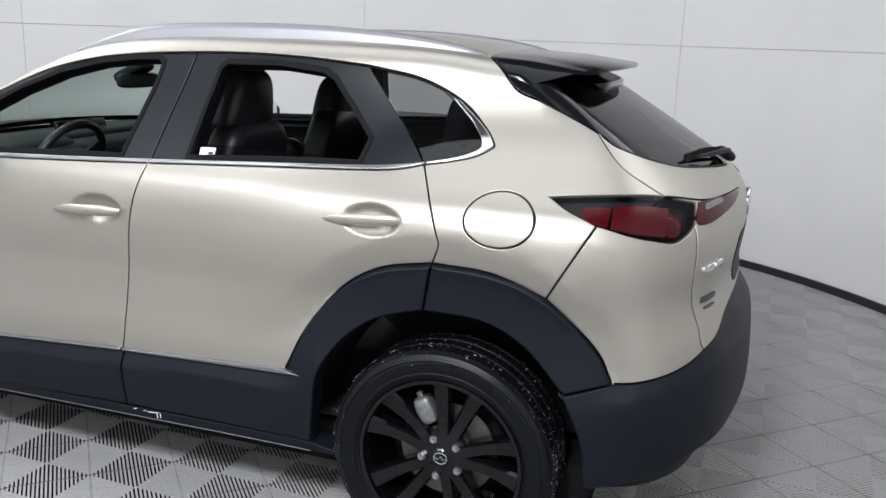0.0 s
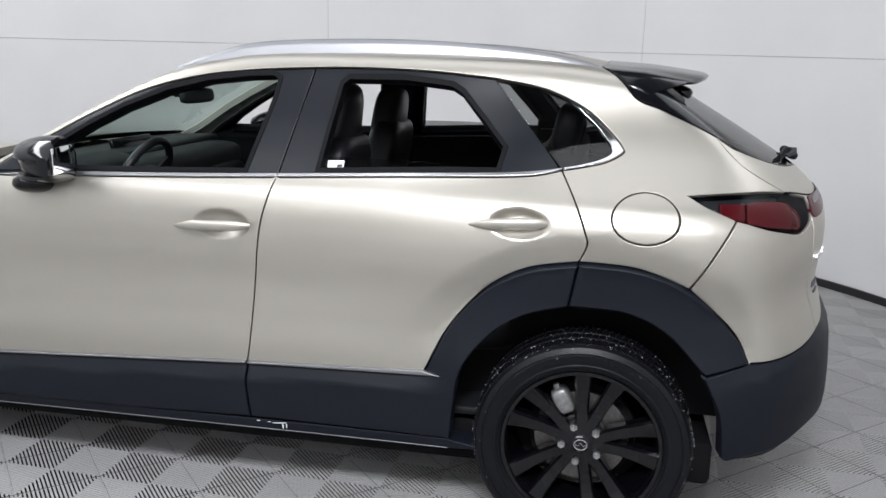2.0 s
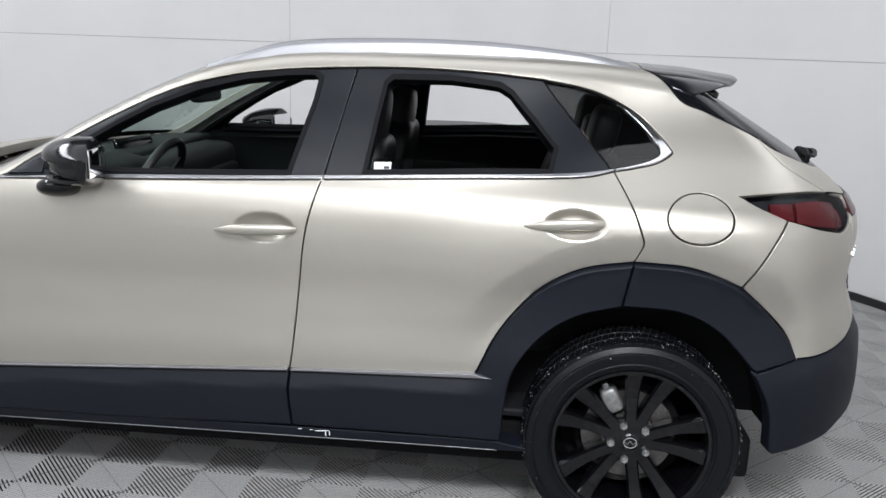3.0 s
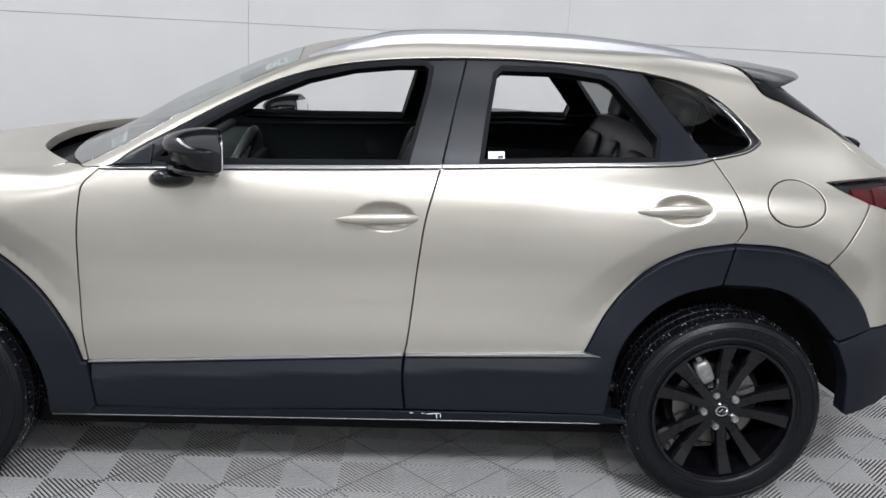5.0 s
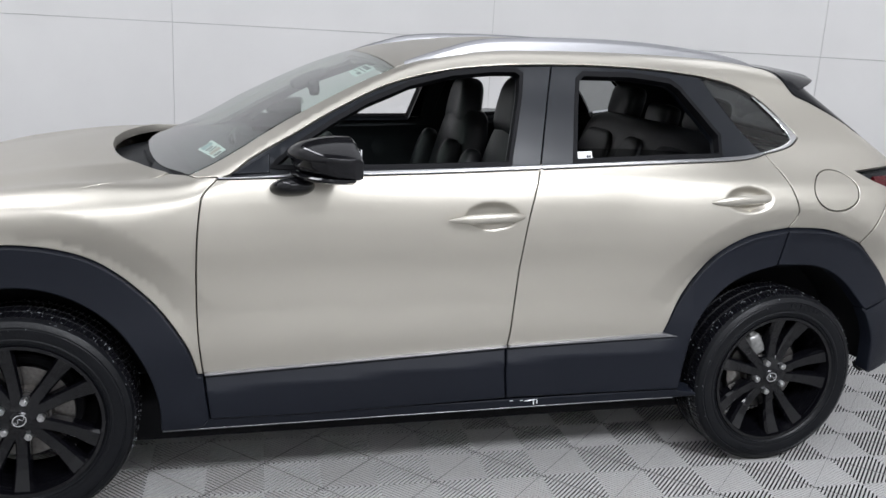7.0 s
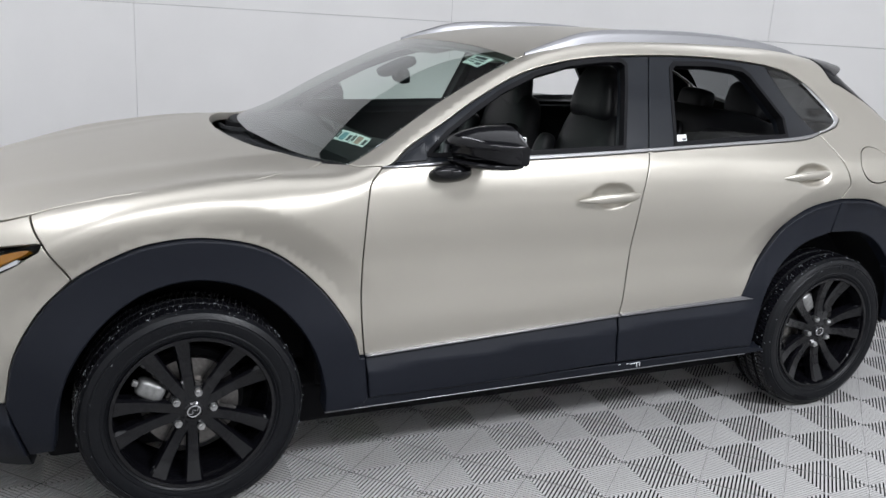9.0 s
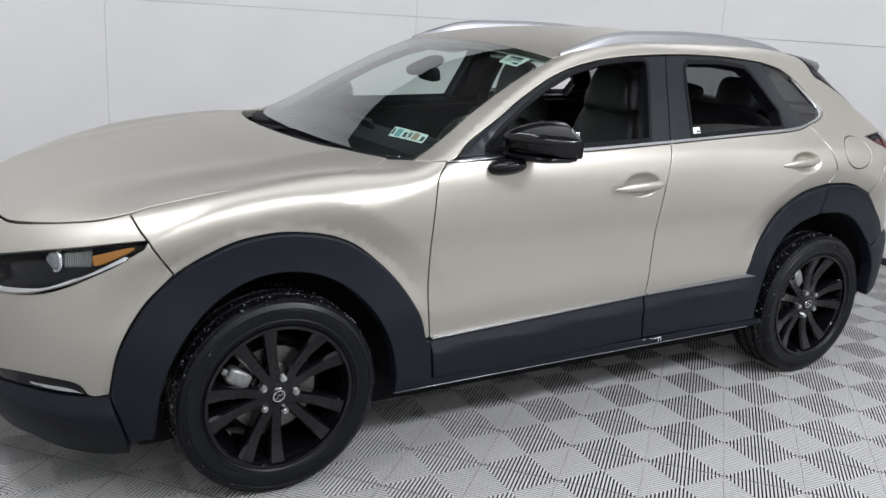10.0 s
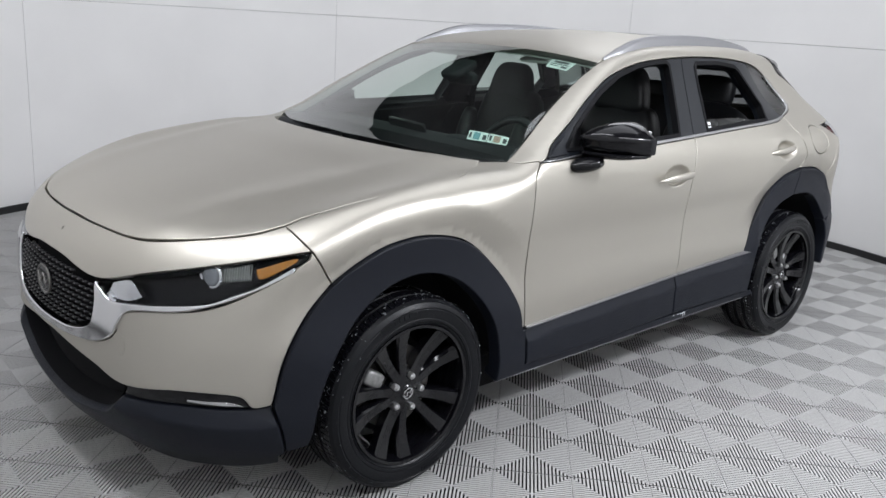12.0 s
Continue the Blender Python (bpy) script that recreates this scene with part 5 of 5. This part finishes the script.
for x, z, w, h in ((0.335, 0.3195, 0.052, 0.003), (0.347, 0.309, 0.004, 0.020), (0.360, 0.311, 0.0035, 0.016), (0.262, 0.3215, 0.014, 0.003), (0.300, 0.3205, 0.012, 0.002)):
    p, n = side_spot(x, z, 0.011)
    part("melt_drip", egg(w / 2, 0.0022, h / 2, 0.8, 0.8, Matrix.Translation(p) @ pose(0, 0, 0, 0, rng.uniform(-9, 9), 0), nu=10, nv=6), M_WET, car, "pale slush drip")

# ---- under the body ----
part("underbody", block(3.5, 1.42, 0.15, pose(0.0, 0, 0.245), 0.02), M_DARK, car, "black underbody")
part("engine_shield", block(0.9, 1.1, 0.5, pose(-1.45, 0, 0.60), 0.05), M_DARK, car)
part("rear_floor", block(0.9, 1.0, 0.16, pose(1.55, 0, 0.50), 0.03), M_DARK, car)
part("firewall", block(0.10, 1.50, 0.72, pose(-0.86, 0, 0.68), 0.02), M_DARK, car)


def liner(x0):
    """The arched lining over a wheel, with a wall towards the middle of the car."""
    v, f = [], []
    n = 24
    ys = (-0.872, -0.60, -0.52)
    for k in range(n + 1):
        a = math.pi * (0.02 + 0.96 * k / n)
        for j, y in enumerate(ys):
            r = (0.458, 0.44, 0.02)[j]
            v.append((x0 + r * math.cos(a), y, 0.345 + r * math.sin(a)))
    for k in range(n):
        f += [(3 * k + j, 3 * k + j + 1, 3 * k + j + 4, 3 * k + j + 3) for j in range(2)]
    return smoothed(mesh_from("wheel_liner", v, f), 40)


for x0 in (-1.3275, 1.3275):
    both("wheel_liner", liner(x0), M_DARK, car, "black felt arch lining")

# ---- wheels ----
def lathe(profile, n=48):
    """Turns a profile of (radius, y) round the axle."""
    v, f = [], []
    m = len(profile)
    for k in range(n):
        a = 2 * math.pi * k / n
        v += [(r * math.cos(a), y, r * math.sin(a)) for r, y in profile]
    for k in range(n):
        for i in range(m - 1):
            a, b = k * m + i, ((k + 1) % n) * m + i
            f.append((a, a + 1, b + 1, b))
    return v, f


TYRE = [(0.226, -0.085), (0.233, -0.097), (0.240, -0.101), (0.246, -0.1065), (0.248, -0.1040), (0.251, -0.1045), (0.254, -0.1085), (0.262, -0.1100), (0.266, -0.1085), (0.278, -0.1115), (0.300, -0.1120), (0.303, -0.1095), (0.306, -0.1095), (0.308, -0.1115), (0.314, -0.1090), (0.322, -0.1045), (0.326, -0.1025), (0.329, -0.0975), (0.336, -0.089),
        (0.339, -0.078), (0.3395, -0.055), (0.334, -0.053), (0.334, -0.045), (0.3405, -0.043), (0.3405, -0.006), (0.335, -0.004), (0.335, 0.004), (0.3405, 0.006), (0.3405, 0.043), (0.334, 0.045), (0.334, 0.053),
        (0.3395, 0.055), (0.339, 0.078), (0.334, 0.089), (0.32, 0.104), (0.29, 0.112), (0.25, 0.105), (0.226, 0.085)]
RIM_UP = 1.065
wheel = new("wheel")
wheel.parent = car
tyre = part("tyre", smoothed(mesh_from("tyre", *lathe([(0.345 - 0.88 * (0.345 - r), y) for r, y in TYRE], 96)), 30), M_RUBBER, wheel, "black rubber tyre, wet tread")


def turned(a, r, y):
    """A pose on the wheel: x sideways along the round, y inwards, z outwards from the axle."""
    return pose(0, 0, 0, 0, -a, 0) @ Matrix.Translation((r, y, 0)) @ pose(0, 0, 0, 0, 90, 0) @ pose(0, 0, 0, 0, 0, 0)


tv, tf = [], []
for k in range(104):
    for y0, y1, sk, ph in ((-0.092, -0.058, 0.010, 0.0), (-0.041, -0.008, 0.008, 0.4), (0.008, 0.041, 0.008, 0.8), (0.058, 0.09, 0.010, 0.2)):
        b = len(tv)
        for r_in in (True, False):
            for y, sgn in ((y0, 1), (y1, -1)):
                for e in (0.0, 0.80):
                    a = 2 * math.pi * (k + ph + e) / 104 + sgn * sk
                    edge = 0.006 if abs(y) > 0.085 else 0.0
                    r = (0.336 if r_in else 0.3445 - edge)
                    tv.append((r * math.cos(a), y, r * math.sin(a)))
        tf += [tuple(b + q for q in g) for g in ((4, 5, 7, 6), (0, 1, 5, 4), (2, 6, 7, 3), (0, 4, 6, 2), (1, 3, 7, 5))]
part("tread", mesh_from("tread", tv, tf), M_TREAD, wheel, "wet tread blocks")
for start, count, wide in ((1.05, 7, 0.055), (4.3, 8, 0.03)):
    for k in range(count):
        lv = []
        for r in (0.291, 0.309):
            for e in (0.15, 0.85):
                a = start + (k + e) * wide * 1.25
                lv += [(r * math.cos(a), -0.1125, r * math.sin(a)), (r * math.cos(a), -0.1142, r * math.sin(a))]
        part("sidewall_bar", mesh_from("sidewall_bar", lv, ((1, 3, 7, 5), (0, 1, 5, 4), (2, 6, 7, 3), (0, 2, 3, 1), (4, 5, 7, 6))), M_RUBBER, wheel)
rng = random.Random(11)
wv, wf = [], []
for k in range(300):
    a, y = rng.uniform(0, 2 * math.pi), rng.choice((rng.uniform(-0.1, -0.05), rng.uniform(-0.1, 0.09)))
    rr = 0.3455 - max(0, abs(y) - 0.085) * 0.9
    if k % 25 == 0:
        rr, y = rng.uniform(0.30, 0.33), -0.1115
    h = rng.uniform(0.0006, 0.0017)
    l = h * rng.uniform(1, 4)
    o = Vector((rr * math.cos(a), y, rr * math.sin(a)))
    ax, ay, az = Vector((math.cos(a), 0, math.sin(a))) * h, Vector((0, h * rng.uniform(1, 2.5), 0)), Vector((-math.sin(a), 0, math.cos(a))) * l
    b = len(wv)
    wv += [tuple(o + q) for q in (ax, -ax, ay, -ay, az, -az)]
    wf += [tuple(b + i for i in g) for g in ((0, 2, 4), (0, 4, 3), (0, 3, 5), (0, 5, 2), (1, 4, 2), (1, 3, 4), (1, 5, 3), (1, 2, 5))]
tagged(part("melt_water_film", smoothed(mesh_from("melt_water_film", wv, wf), 120), M_DROP, wheel), "melt water on the tyre", kind="stuff")
RIM = [(0.226, -0.104), (0.2345, -0.1045), (0.236, -0.100), (0.230, -0.090), (0.222, -0.089), (0.2185, -0.080), (0.2165, -0.05), (0.203, 0.0), (0.203, 0.08), (0.226, 0.095)]
rim = part("rim", smoothed(mesh_from("rim", *lathe([(0.222, -0.092), (0.2245, -0.1035)] + RIM[1:], 72)), 35), M_WHEEL, wheel, "gloss black rim")


def spoke_mesh(a):
    """One tapered spoke, hollowed between hub and rim."""
    rows = [(0.036, 0.046, -0.074), (0.075, 0.039, -0.066), (0.115, 0.039, -0.064), (0.155, 0.043, -0.069), (0.190, 0.050, -0.080), (0.221, 0.058, -0.092)]
    v, f = [], []
    c, s_ = math.cos(a), math.sin(a)
    for r, w, y in rows:
        for t, q in ((-0.5, y + 0.045), (-0.5, y + 0.010), (-0.36, y), (0.36, y), (0.5, y + 0.010), (0.5, y + 0.045)):
            v.append((r * c - t * w * s_, q, r * s_ + t * w * c))
    m = 6
    for i in range(len(rows) - 1):
        f += [(i * m + j, i * m + (j + 1) % m, (i + 1) * m + (j + 1) % m, (i + 1) * m + j) for j in range(m)]
    f += [tuple(range(m)), tuple(range((len(rows) - 1) * m, len(rows) * m))[::-1]]
    return smoothed(mesh_from("spoke", v, f), 28)


for k in range(5):
    for e in (-13.5, 13.5):
        part("spoke", spoke_mesh(radians(5.5 + 72 * k + e)), M_WHEEL, wheel)
part("hub", smoothed(mesh_from("hub", *lathe([(0.0, -0.076), (0.030, -0.076), (0.046, -0.071), (0.072, -0.060), (0.074, -0.02), (0.0, -0.02)], 40)), 35), M_WHEEL, wheel)
part("hub_cap", smoothed(mesh_from("hub_cap", *lathe([(0.0, -0.082), (0.022, -0.081), (0.027, -0.077), (0.027, -0.07), (0.0, -0.07)], 32)), 35), M_GLOSS, wheel, "black centre cap with plain ring")
part("cap_ring", sweep([(0.019 * math.cos(a), -0.0825, 0.016 * math.sin(a)) for a in np.linspace(0, 2 * math.pi, 28, endpoint=False)], ring_section(0.0022, 8), True, up=(0, 1, 0)), M_CHROME, wheel)
part("cap_bar", sweep([(x, -0.0828, z) for x, z in smooth([(-0.018, 0.004), (-0.008, -0.004), (0.0, 0.006), (0.008, -0.004), (0.018, 0.004)], 4)], ring_section(0.0015, 6), up=(0, 1, 0)), M_CHROME, wheel)
for k in range(5):
    a = radians(41.5 + 72 * k)
    m = Matrix.Translation((0.057 * math.cos(a), -0.074, 0.057 * math.sin(a))) @ pose(0, 0, 0, 90)
    bm = bmesh.new()
    bmesh.ops.create_cone(bm, cap_ends=True, segments=6, radius1=0.012, radius2=0.011, depth=0.020, matrix=m)
    bmesh.ops.create_cone(bm, cap_ends=True, segments=16, radius1=0.009, radius2=0.005, depth=0.008, matrix=m @ Matrix.Translation((0, 0, 0.012)))
    part("lug_nut", bm, M_NUT, wheel, "steel lug nut")
part("brake_disc", smoothed(mesh_from("brake_disc", *lathe([(0.05, -0.035), (0.085, -0.035), (0.09, -0.012), (0.150, -0.012), (0.150, 0.010), (0.05, 0.010)], 48)), 30), M_STEEL, wheel, "steel brake disc")
ca = radians(117)
cal = egg(0.029, 0.030, 0.044, 0.5, 0.5, Matrix.Translation((0.140 * math.cos(ca), -0.028, 0.140 * math.sin(ca))) @ pose(0, 0, 0, 0, 90 - 117, 0), nu=20, nv=12)
part("brake_caliper", joined([cal, block(0.03, 0.03, 0.03, Matrix.Translation((0.118 * math.cos(ca), -0.036, 0.118 * math.sin(ca))), 0.006), block(0.02, 0.02, 0.07, Matrix.Translation((0.165 * math.cos(ca), -0.030, 0.165 * math.sin(ca))) @ pose(0, 0, 0, 0, -27, 0), 0.005)]), M_ALLOY, wheel, "grey cast brake caliper")
part("backing_plate", smoothed(mesh_from("backing_plate", *lathe([(0.0, 0.02), (0.17, 0.02), (0.175, 0.03), (0.0, 0.035)], 40)), 35), M_DARK, wheel)
for ob in wheel.children:
    if ob.name.split(".")[0] in ("rim", "spoke", "hub", "hub_cap", "cap_ring", "cap_bar", "lug_nut"):
        for vert in ob.data.vertices:
            vert.co.x, vert.co.z = vert.co.x * RIM_UP, vert.co.z * RIM_UP
for k, (x, y) in enumerate(((1.3275, -0.7825), (-1.3275, -0.7825), (1.3275, 0.7825), (-1.3275, 0.7825))):
    w = wheel if k == 0 else copy_thing(wheel, Matrix.Identity(4))
    w.matrix_basis = pose(x, y, 0.345, 0, -34 if x < 0 else 0, 0 if y < 0 else 180)

# ---- inside the car ----
def seat(name, x, y, wide, label, up=0.0):
    """A bucket seat: cushion, backrest with bolsters, headrest on two posts."""
    back = part(name, egg(0.075, wide, 0.37, 0.35, 0.5, pose(x + 0.005, y, 0.885, 0, 14, 0), lambda q: (q[0] + 0.35 * q[1] ** 2, q[1] * (1 - 0.22 * max(q[2], 0) / 0.34), q[2])), M_LEATHER, car, label)
    part("seat_cushion", egg(0.28, wide, 0.09, 0.4, 0.4, pose(x - 0.27, y, 0.56, 0, -6, 0)), M_LEATHER, back)
    for s_ in (-1, 1):
        part("bolster", egg(0.055, 0.05, 0.26, 0.6, 0.8, pose(x - 0.085, y + s_ * wide * 0.82, 0.86, 0, 13, 0)), M_LEATHER, back)
        part("headrest_post", sweep([(x + 0.075, y + s_ * 0.07, 1.14), (x + 0.085, y + s_ * 0.07, 1.22)], ring_section(0.006, 8), up=(1, 0, 0)), M_CHROME, back)
    part("seam", sweep([(x - 0.075 + 0.25 * (z - 0.86), y, z) for z in np.linspace(0.66, 1.05, 8)], ring_section(0.004, 6), up=(1, 0, 0)), M_SOFT, back)
    return part("headrest", egg(0.062, 0.135, 0.120, 0.55, 0.6, pose(x + 0.085, y, 1.285 + up, 0, 8, 0), lambda q: (q[0] - 0.8 * q[1] ** 2, q[1] * (1 - 0.2 * q[2] / 0.1), q[2])), M_LEATHER, back)


seat("driver_seat", 0.315, -0.37, 0.25, "black leather front seat", 0.015)
seat("passenger_seat", 0.315, 0.37, 0.25, "black leather front seat", -0.03)
bench = part("rear_bench", egg(0.09, 0.62, 0.34, 0.3, 0.3, pose(1.10, 0, 0.90, 0, 20, 0)), M_LEATHER, car, "black leather rear bench")
part("seat_cushion", egg(0.26, 0.62, 0.10, 0.35, 0.3, pose(0.86, 0, 0.60, 0, -5, 0)), M_LEATHER, bench)
for y in (-0.36, 0.36, 0.0):
    part("headrest", egg(0.05, 0.125 if y else 0.10, 0.085 if y else 0.06, 0.5, 0.55, pose(1.215, y, 1.285 if y else 1.25, 0, 12, 0)), M_LEATHER, bench)
    part("bench_panel", egg(0.03, 0.17 if y else 0.10, 0.24, 0.5, 0.4, pose(1.02, y, 0.93, 0, 20, 0)), M_LEATHER, bench)
dash = part("dashboard", egg(0.24, 0.74, 0.13, 0.35, 0.25, pose(-0.68, 0, 0.955)), M_SOFT, car, "black soft dashboard")
part("dash_top", egg(0.19, 0.72, 0.028, 0.6, 0.2, pose(-0.76, 0, 1.075, 0, -4, 0)), M_SOFT, dash)
part("instrument_hood", egg(0.10, 0.18, 0.045, 0.6, 0.6, pose(-0.58, -0.37, 1.070, 0, 8, 0)), M_SOFT, dash)
part("screen", block(0.02, 0.27, 0.070, pose(-0.66, 0.0, 1.112, 0, -16, -6), 0.006), M_GLOSS, dash, "wide black display")
part("dash_trim", sweep([(-0.46, y, 0.985 - 0.02 * abs(y)) for y in np.linspace(-0.15, 0.70, 12)], ring_section(0.008, 8)), M_CHROME, dash)
part("glove_panel", egg(0.05, 0.30, 0.09, 0.4, 0.3, pose(-0.47, 0.36, 0.90)), M_SOFT, dash)
SW = pose(-0.412, -0.37, 1.012, 0, -66, 0)
rim_pts = [SW @ Vector((0.182 * math.cos(a), 0.182 * math.sin(a), 0)) for a in np.linspace(0, 2 * math.pi, 40, endpoint=False)]
sw = part("steering_wheel", sweep(rim_pts, ring_section(0.016, 12), True, up=SW.to_3x3() @ Vector((0, 0, 1))), M_LEATHER, car, "black leather steering wheel")
part("wheel_hub", egg(0.075, 0.085, 0.03, 0.6, 0.6, SW @ pose(0, 0, -0.01)), M_SOFT, sw)
for a in (90, 210, 330):
    c, s_ = math.cos(radians(a + 90)), math.sin(radians(a + 90))
    part("wheel_spoke", sweep([SW @ Vector((0.06 * c, 0.06 * s_, -0.01)), SW @ Vector((0.175 * c, 0.175 * s_, 0))], [(0.018, -0.005), (0.018, 0.005), (-0.018, 0.005), (-0.018, -0.005)], up=SW.to_3x3() @ Vector((0, 0, 1))), M_SOFT, sw)
part("steering_column", sweep([(-0.38, -0.37, 1.02), (-0.62, -0.37, 0.93)], ring_section(0.05, 14)), M_SOFT, car)
console = part("centre_console", egg(0.55, 0.12, 0.14, 0.3, 0.3, pose(0.0, 0, 0.66)), M_SOFT, car, "black centre console")
part("gear_lever", egg(0.025, 0.025, 0.05, 0.7, 1, pose(-0.22, 0.0, 0.86)), M_LEATHER, console)
rv = part("rear_view_mirror", egg(0.020, 0.110, 0.031, 0.5, 0.45, pose(-0.350, 0.0, 1.330, 0, -8, -8)), M_SOFT, car, "black rear view mirror")
part("mirror_mount", sweep([(-0.350, 0, 1.330), (-0.385, 0, 1.350), (-0.36, 0, 1.375)], ring_section(0.022, 10), up=(0, 1, 0)), M_SOFT, rv)
part("camera_cover", egg(0.08, 0.06, 0.020, 0.5, 0.5, pose(-0.37, 0, 1.365, 0, -24, 0)), M_SOFT, rv)
for s_ in (-1, 1):
    part("sun_visor", egg(0.075, 0.16, 0.010, 0.4, 0.3, pose(-0.07, s_ * 0.30, 1.436, 0, -12, 0)), M_LINER, car, "pale sun visor folded up")
    part("pillar_lining", sweep(spline((0.33, s_ * 0.80, 1.10), (0.36, s_ * 0.71, 1.30), (0.40, s_ * 0.62, 1.46)), [(0.06, -0.02), (0.06, 0.02), (-0.06, 0.02), (-0.06, -0.02)], up=(0, s_, 0)), M_SOFT, car)
    part("seat_belt", sweep(spline((0.40, s_ * 0.66, 1.36), (0.40, s_ * 0.70, 1.1), (0.40, s_ * 0.72, 0.7)), [(0.024, -0.0015), (0.024, 0.0015), (-0.024, 0.0015), (-0.024, -0.0015)], up=(0, s_, 0)), M_SEAL, car)
part("cabin_floor", block(2.3, 1.46, 0.03, pose(0.25, 0, 0.36), 0.01), M_SOFT, car)
part("parcel_shelf", block(0.66, 1.16, 0.02, pose(1.60, 0, 1.08), 0.008), M_SOFT, car)
part("luggage_floor", block(0.75, 1.2, 0.03, pose(1.65, 0, 0.72), 0.01), M_SOFT, car)

# ---- floor tiles ----
CELL, RIBS, TURN_A, NOTCH = 0.2005, 21, radians(-2.7), 0.0016


def tile_mesh():
    """A square tile of four fields whose slanting ribs turn by a quarter from field to field."""
    v, f, mats = [], [], []
    pitch = 2 * CELL / RIBS

    def field(ox, oy, flipped):
        def put(x, y, z):
            v.append((ox + (CELL - x if flipped else x), oy + y, z))
            return len(v) - 1
        for k in range(RIBS):
            c1, c2 = (k + 0.23) * pitch, (k + 0.77) * pitch
            for lower in (True, False):
                def end(c):
                    a = (min(c, CELL), max(c - CELL, 0))
                    b = (c / 2 + NOTCH, c / 2 - NOTCH)
                    if b[0] > a[0]:
                        b = a
                    return (a, b) if lower else ((b[1], b[0]), (a[1], a[0]))
                (a1, b1), (a2, b2) = end(c1), end(c2)
                ring = [a1, a2, b2, b1]
                if c1 < CELL < c2:
                    ring = [a1, (CELL, 0), a2, b2, b1] if lower else [a1, a2, b2, (0, CELL), b1]
                top = [put(x, y, 0.0) for x, y in ring]
                f.append(tuple(top if not flipped else top[::-1]))
                mats.append(0)
                for p, q in ((a1, b1), (a2, b2)):
                    # the sides turn near black below 4 mm, slot shade put into the colour
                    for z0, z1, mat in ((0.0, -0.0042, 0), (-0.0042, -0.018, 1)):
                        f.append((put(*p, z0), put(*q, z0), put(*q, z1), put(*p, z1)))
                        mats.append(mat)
        w = 0.0022
        f.append((put(0.004, 0.004 - w, -0.003), put(CELL - 0.004, CELL - 0.004 - w, -0.003), put(CELL - 0.004, CELL - 0.004 + w, -0.003), put(0.004, 0.004 + w, -0.003)))
        mats.append(0)
    for i in (0, 1):
        for j in (0, 1):
            field(i * CELL, j * CELL, (i + j) % 2 == 1)
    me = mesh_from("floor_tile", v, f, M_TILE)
    me.materials.append(M_SUB_SHADE)
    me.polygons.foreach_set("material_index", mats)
    return me


TILE = tile_mesh()
e1, e2 = Vector((math.cos(TURN_A), math.sin(TURN_A), 0)), Vector((-math.sin(TURN_A), math.cos(TURN_A), 0))
spots = []
for i in range(-14, 14):
    for j in range(-17, 12):
        q = e1 * (0.052 + 2 * i * CELL) + e2 * (-0.028 + 2 * j * CELL)
        mid = q + (e1 + e2) * CELL
        if math.hypot(mid.x - CX, mid.y - CY) < RAD + 0.25 or (mid.y < CY and abs(mid.x - CX) < RAD + 0.2):
            spots.append((abs(mid.y + 0.8) + 0.45 * abs(mid.x), q))
spots.sort(key=lambda s_: s_[0])
turn = Matrix.Rotation(TURN_A, 4, "Z")
for _, q in spots[:300]:
    t_ = new("floor_tile", TILE)
    t_.parent = floor
    t_.matrix_basis = Matrix.Translation(q) @ turn
far_v, far_f = [], []
tv = np.array([tuple(q.co) for q in TILE.vertices])
tf = [tuple(p.vertices) for p in TILE.polygons]
c, s_ = math.cos(TURN_A), math.sin(TURN_A)
for _, q in spots[300:]:
    b = len(far_v)
    far_v += [(q.x + x * c - y * s_, q.y + x * s_ + y * c, z) for x, y, z in tv]
    far_f += [tuple(b + k for k in g) for g in tf]
rest_mesh = mesh_from("floor_tile_rest", far_v, far_f, M_TILE)
rest_mesh.materials.append(M_SUB_SHADE)
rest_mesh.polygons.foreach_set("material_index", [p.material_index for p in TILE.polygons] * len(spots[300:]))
rest = part("floor_tile_rest", rest_mesh, None, floor)
tagged(rest, "more grey ribbed tiles", kind="stuff")
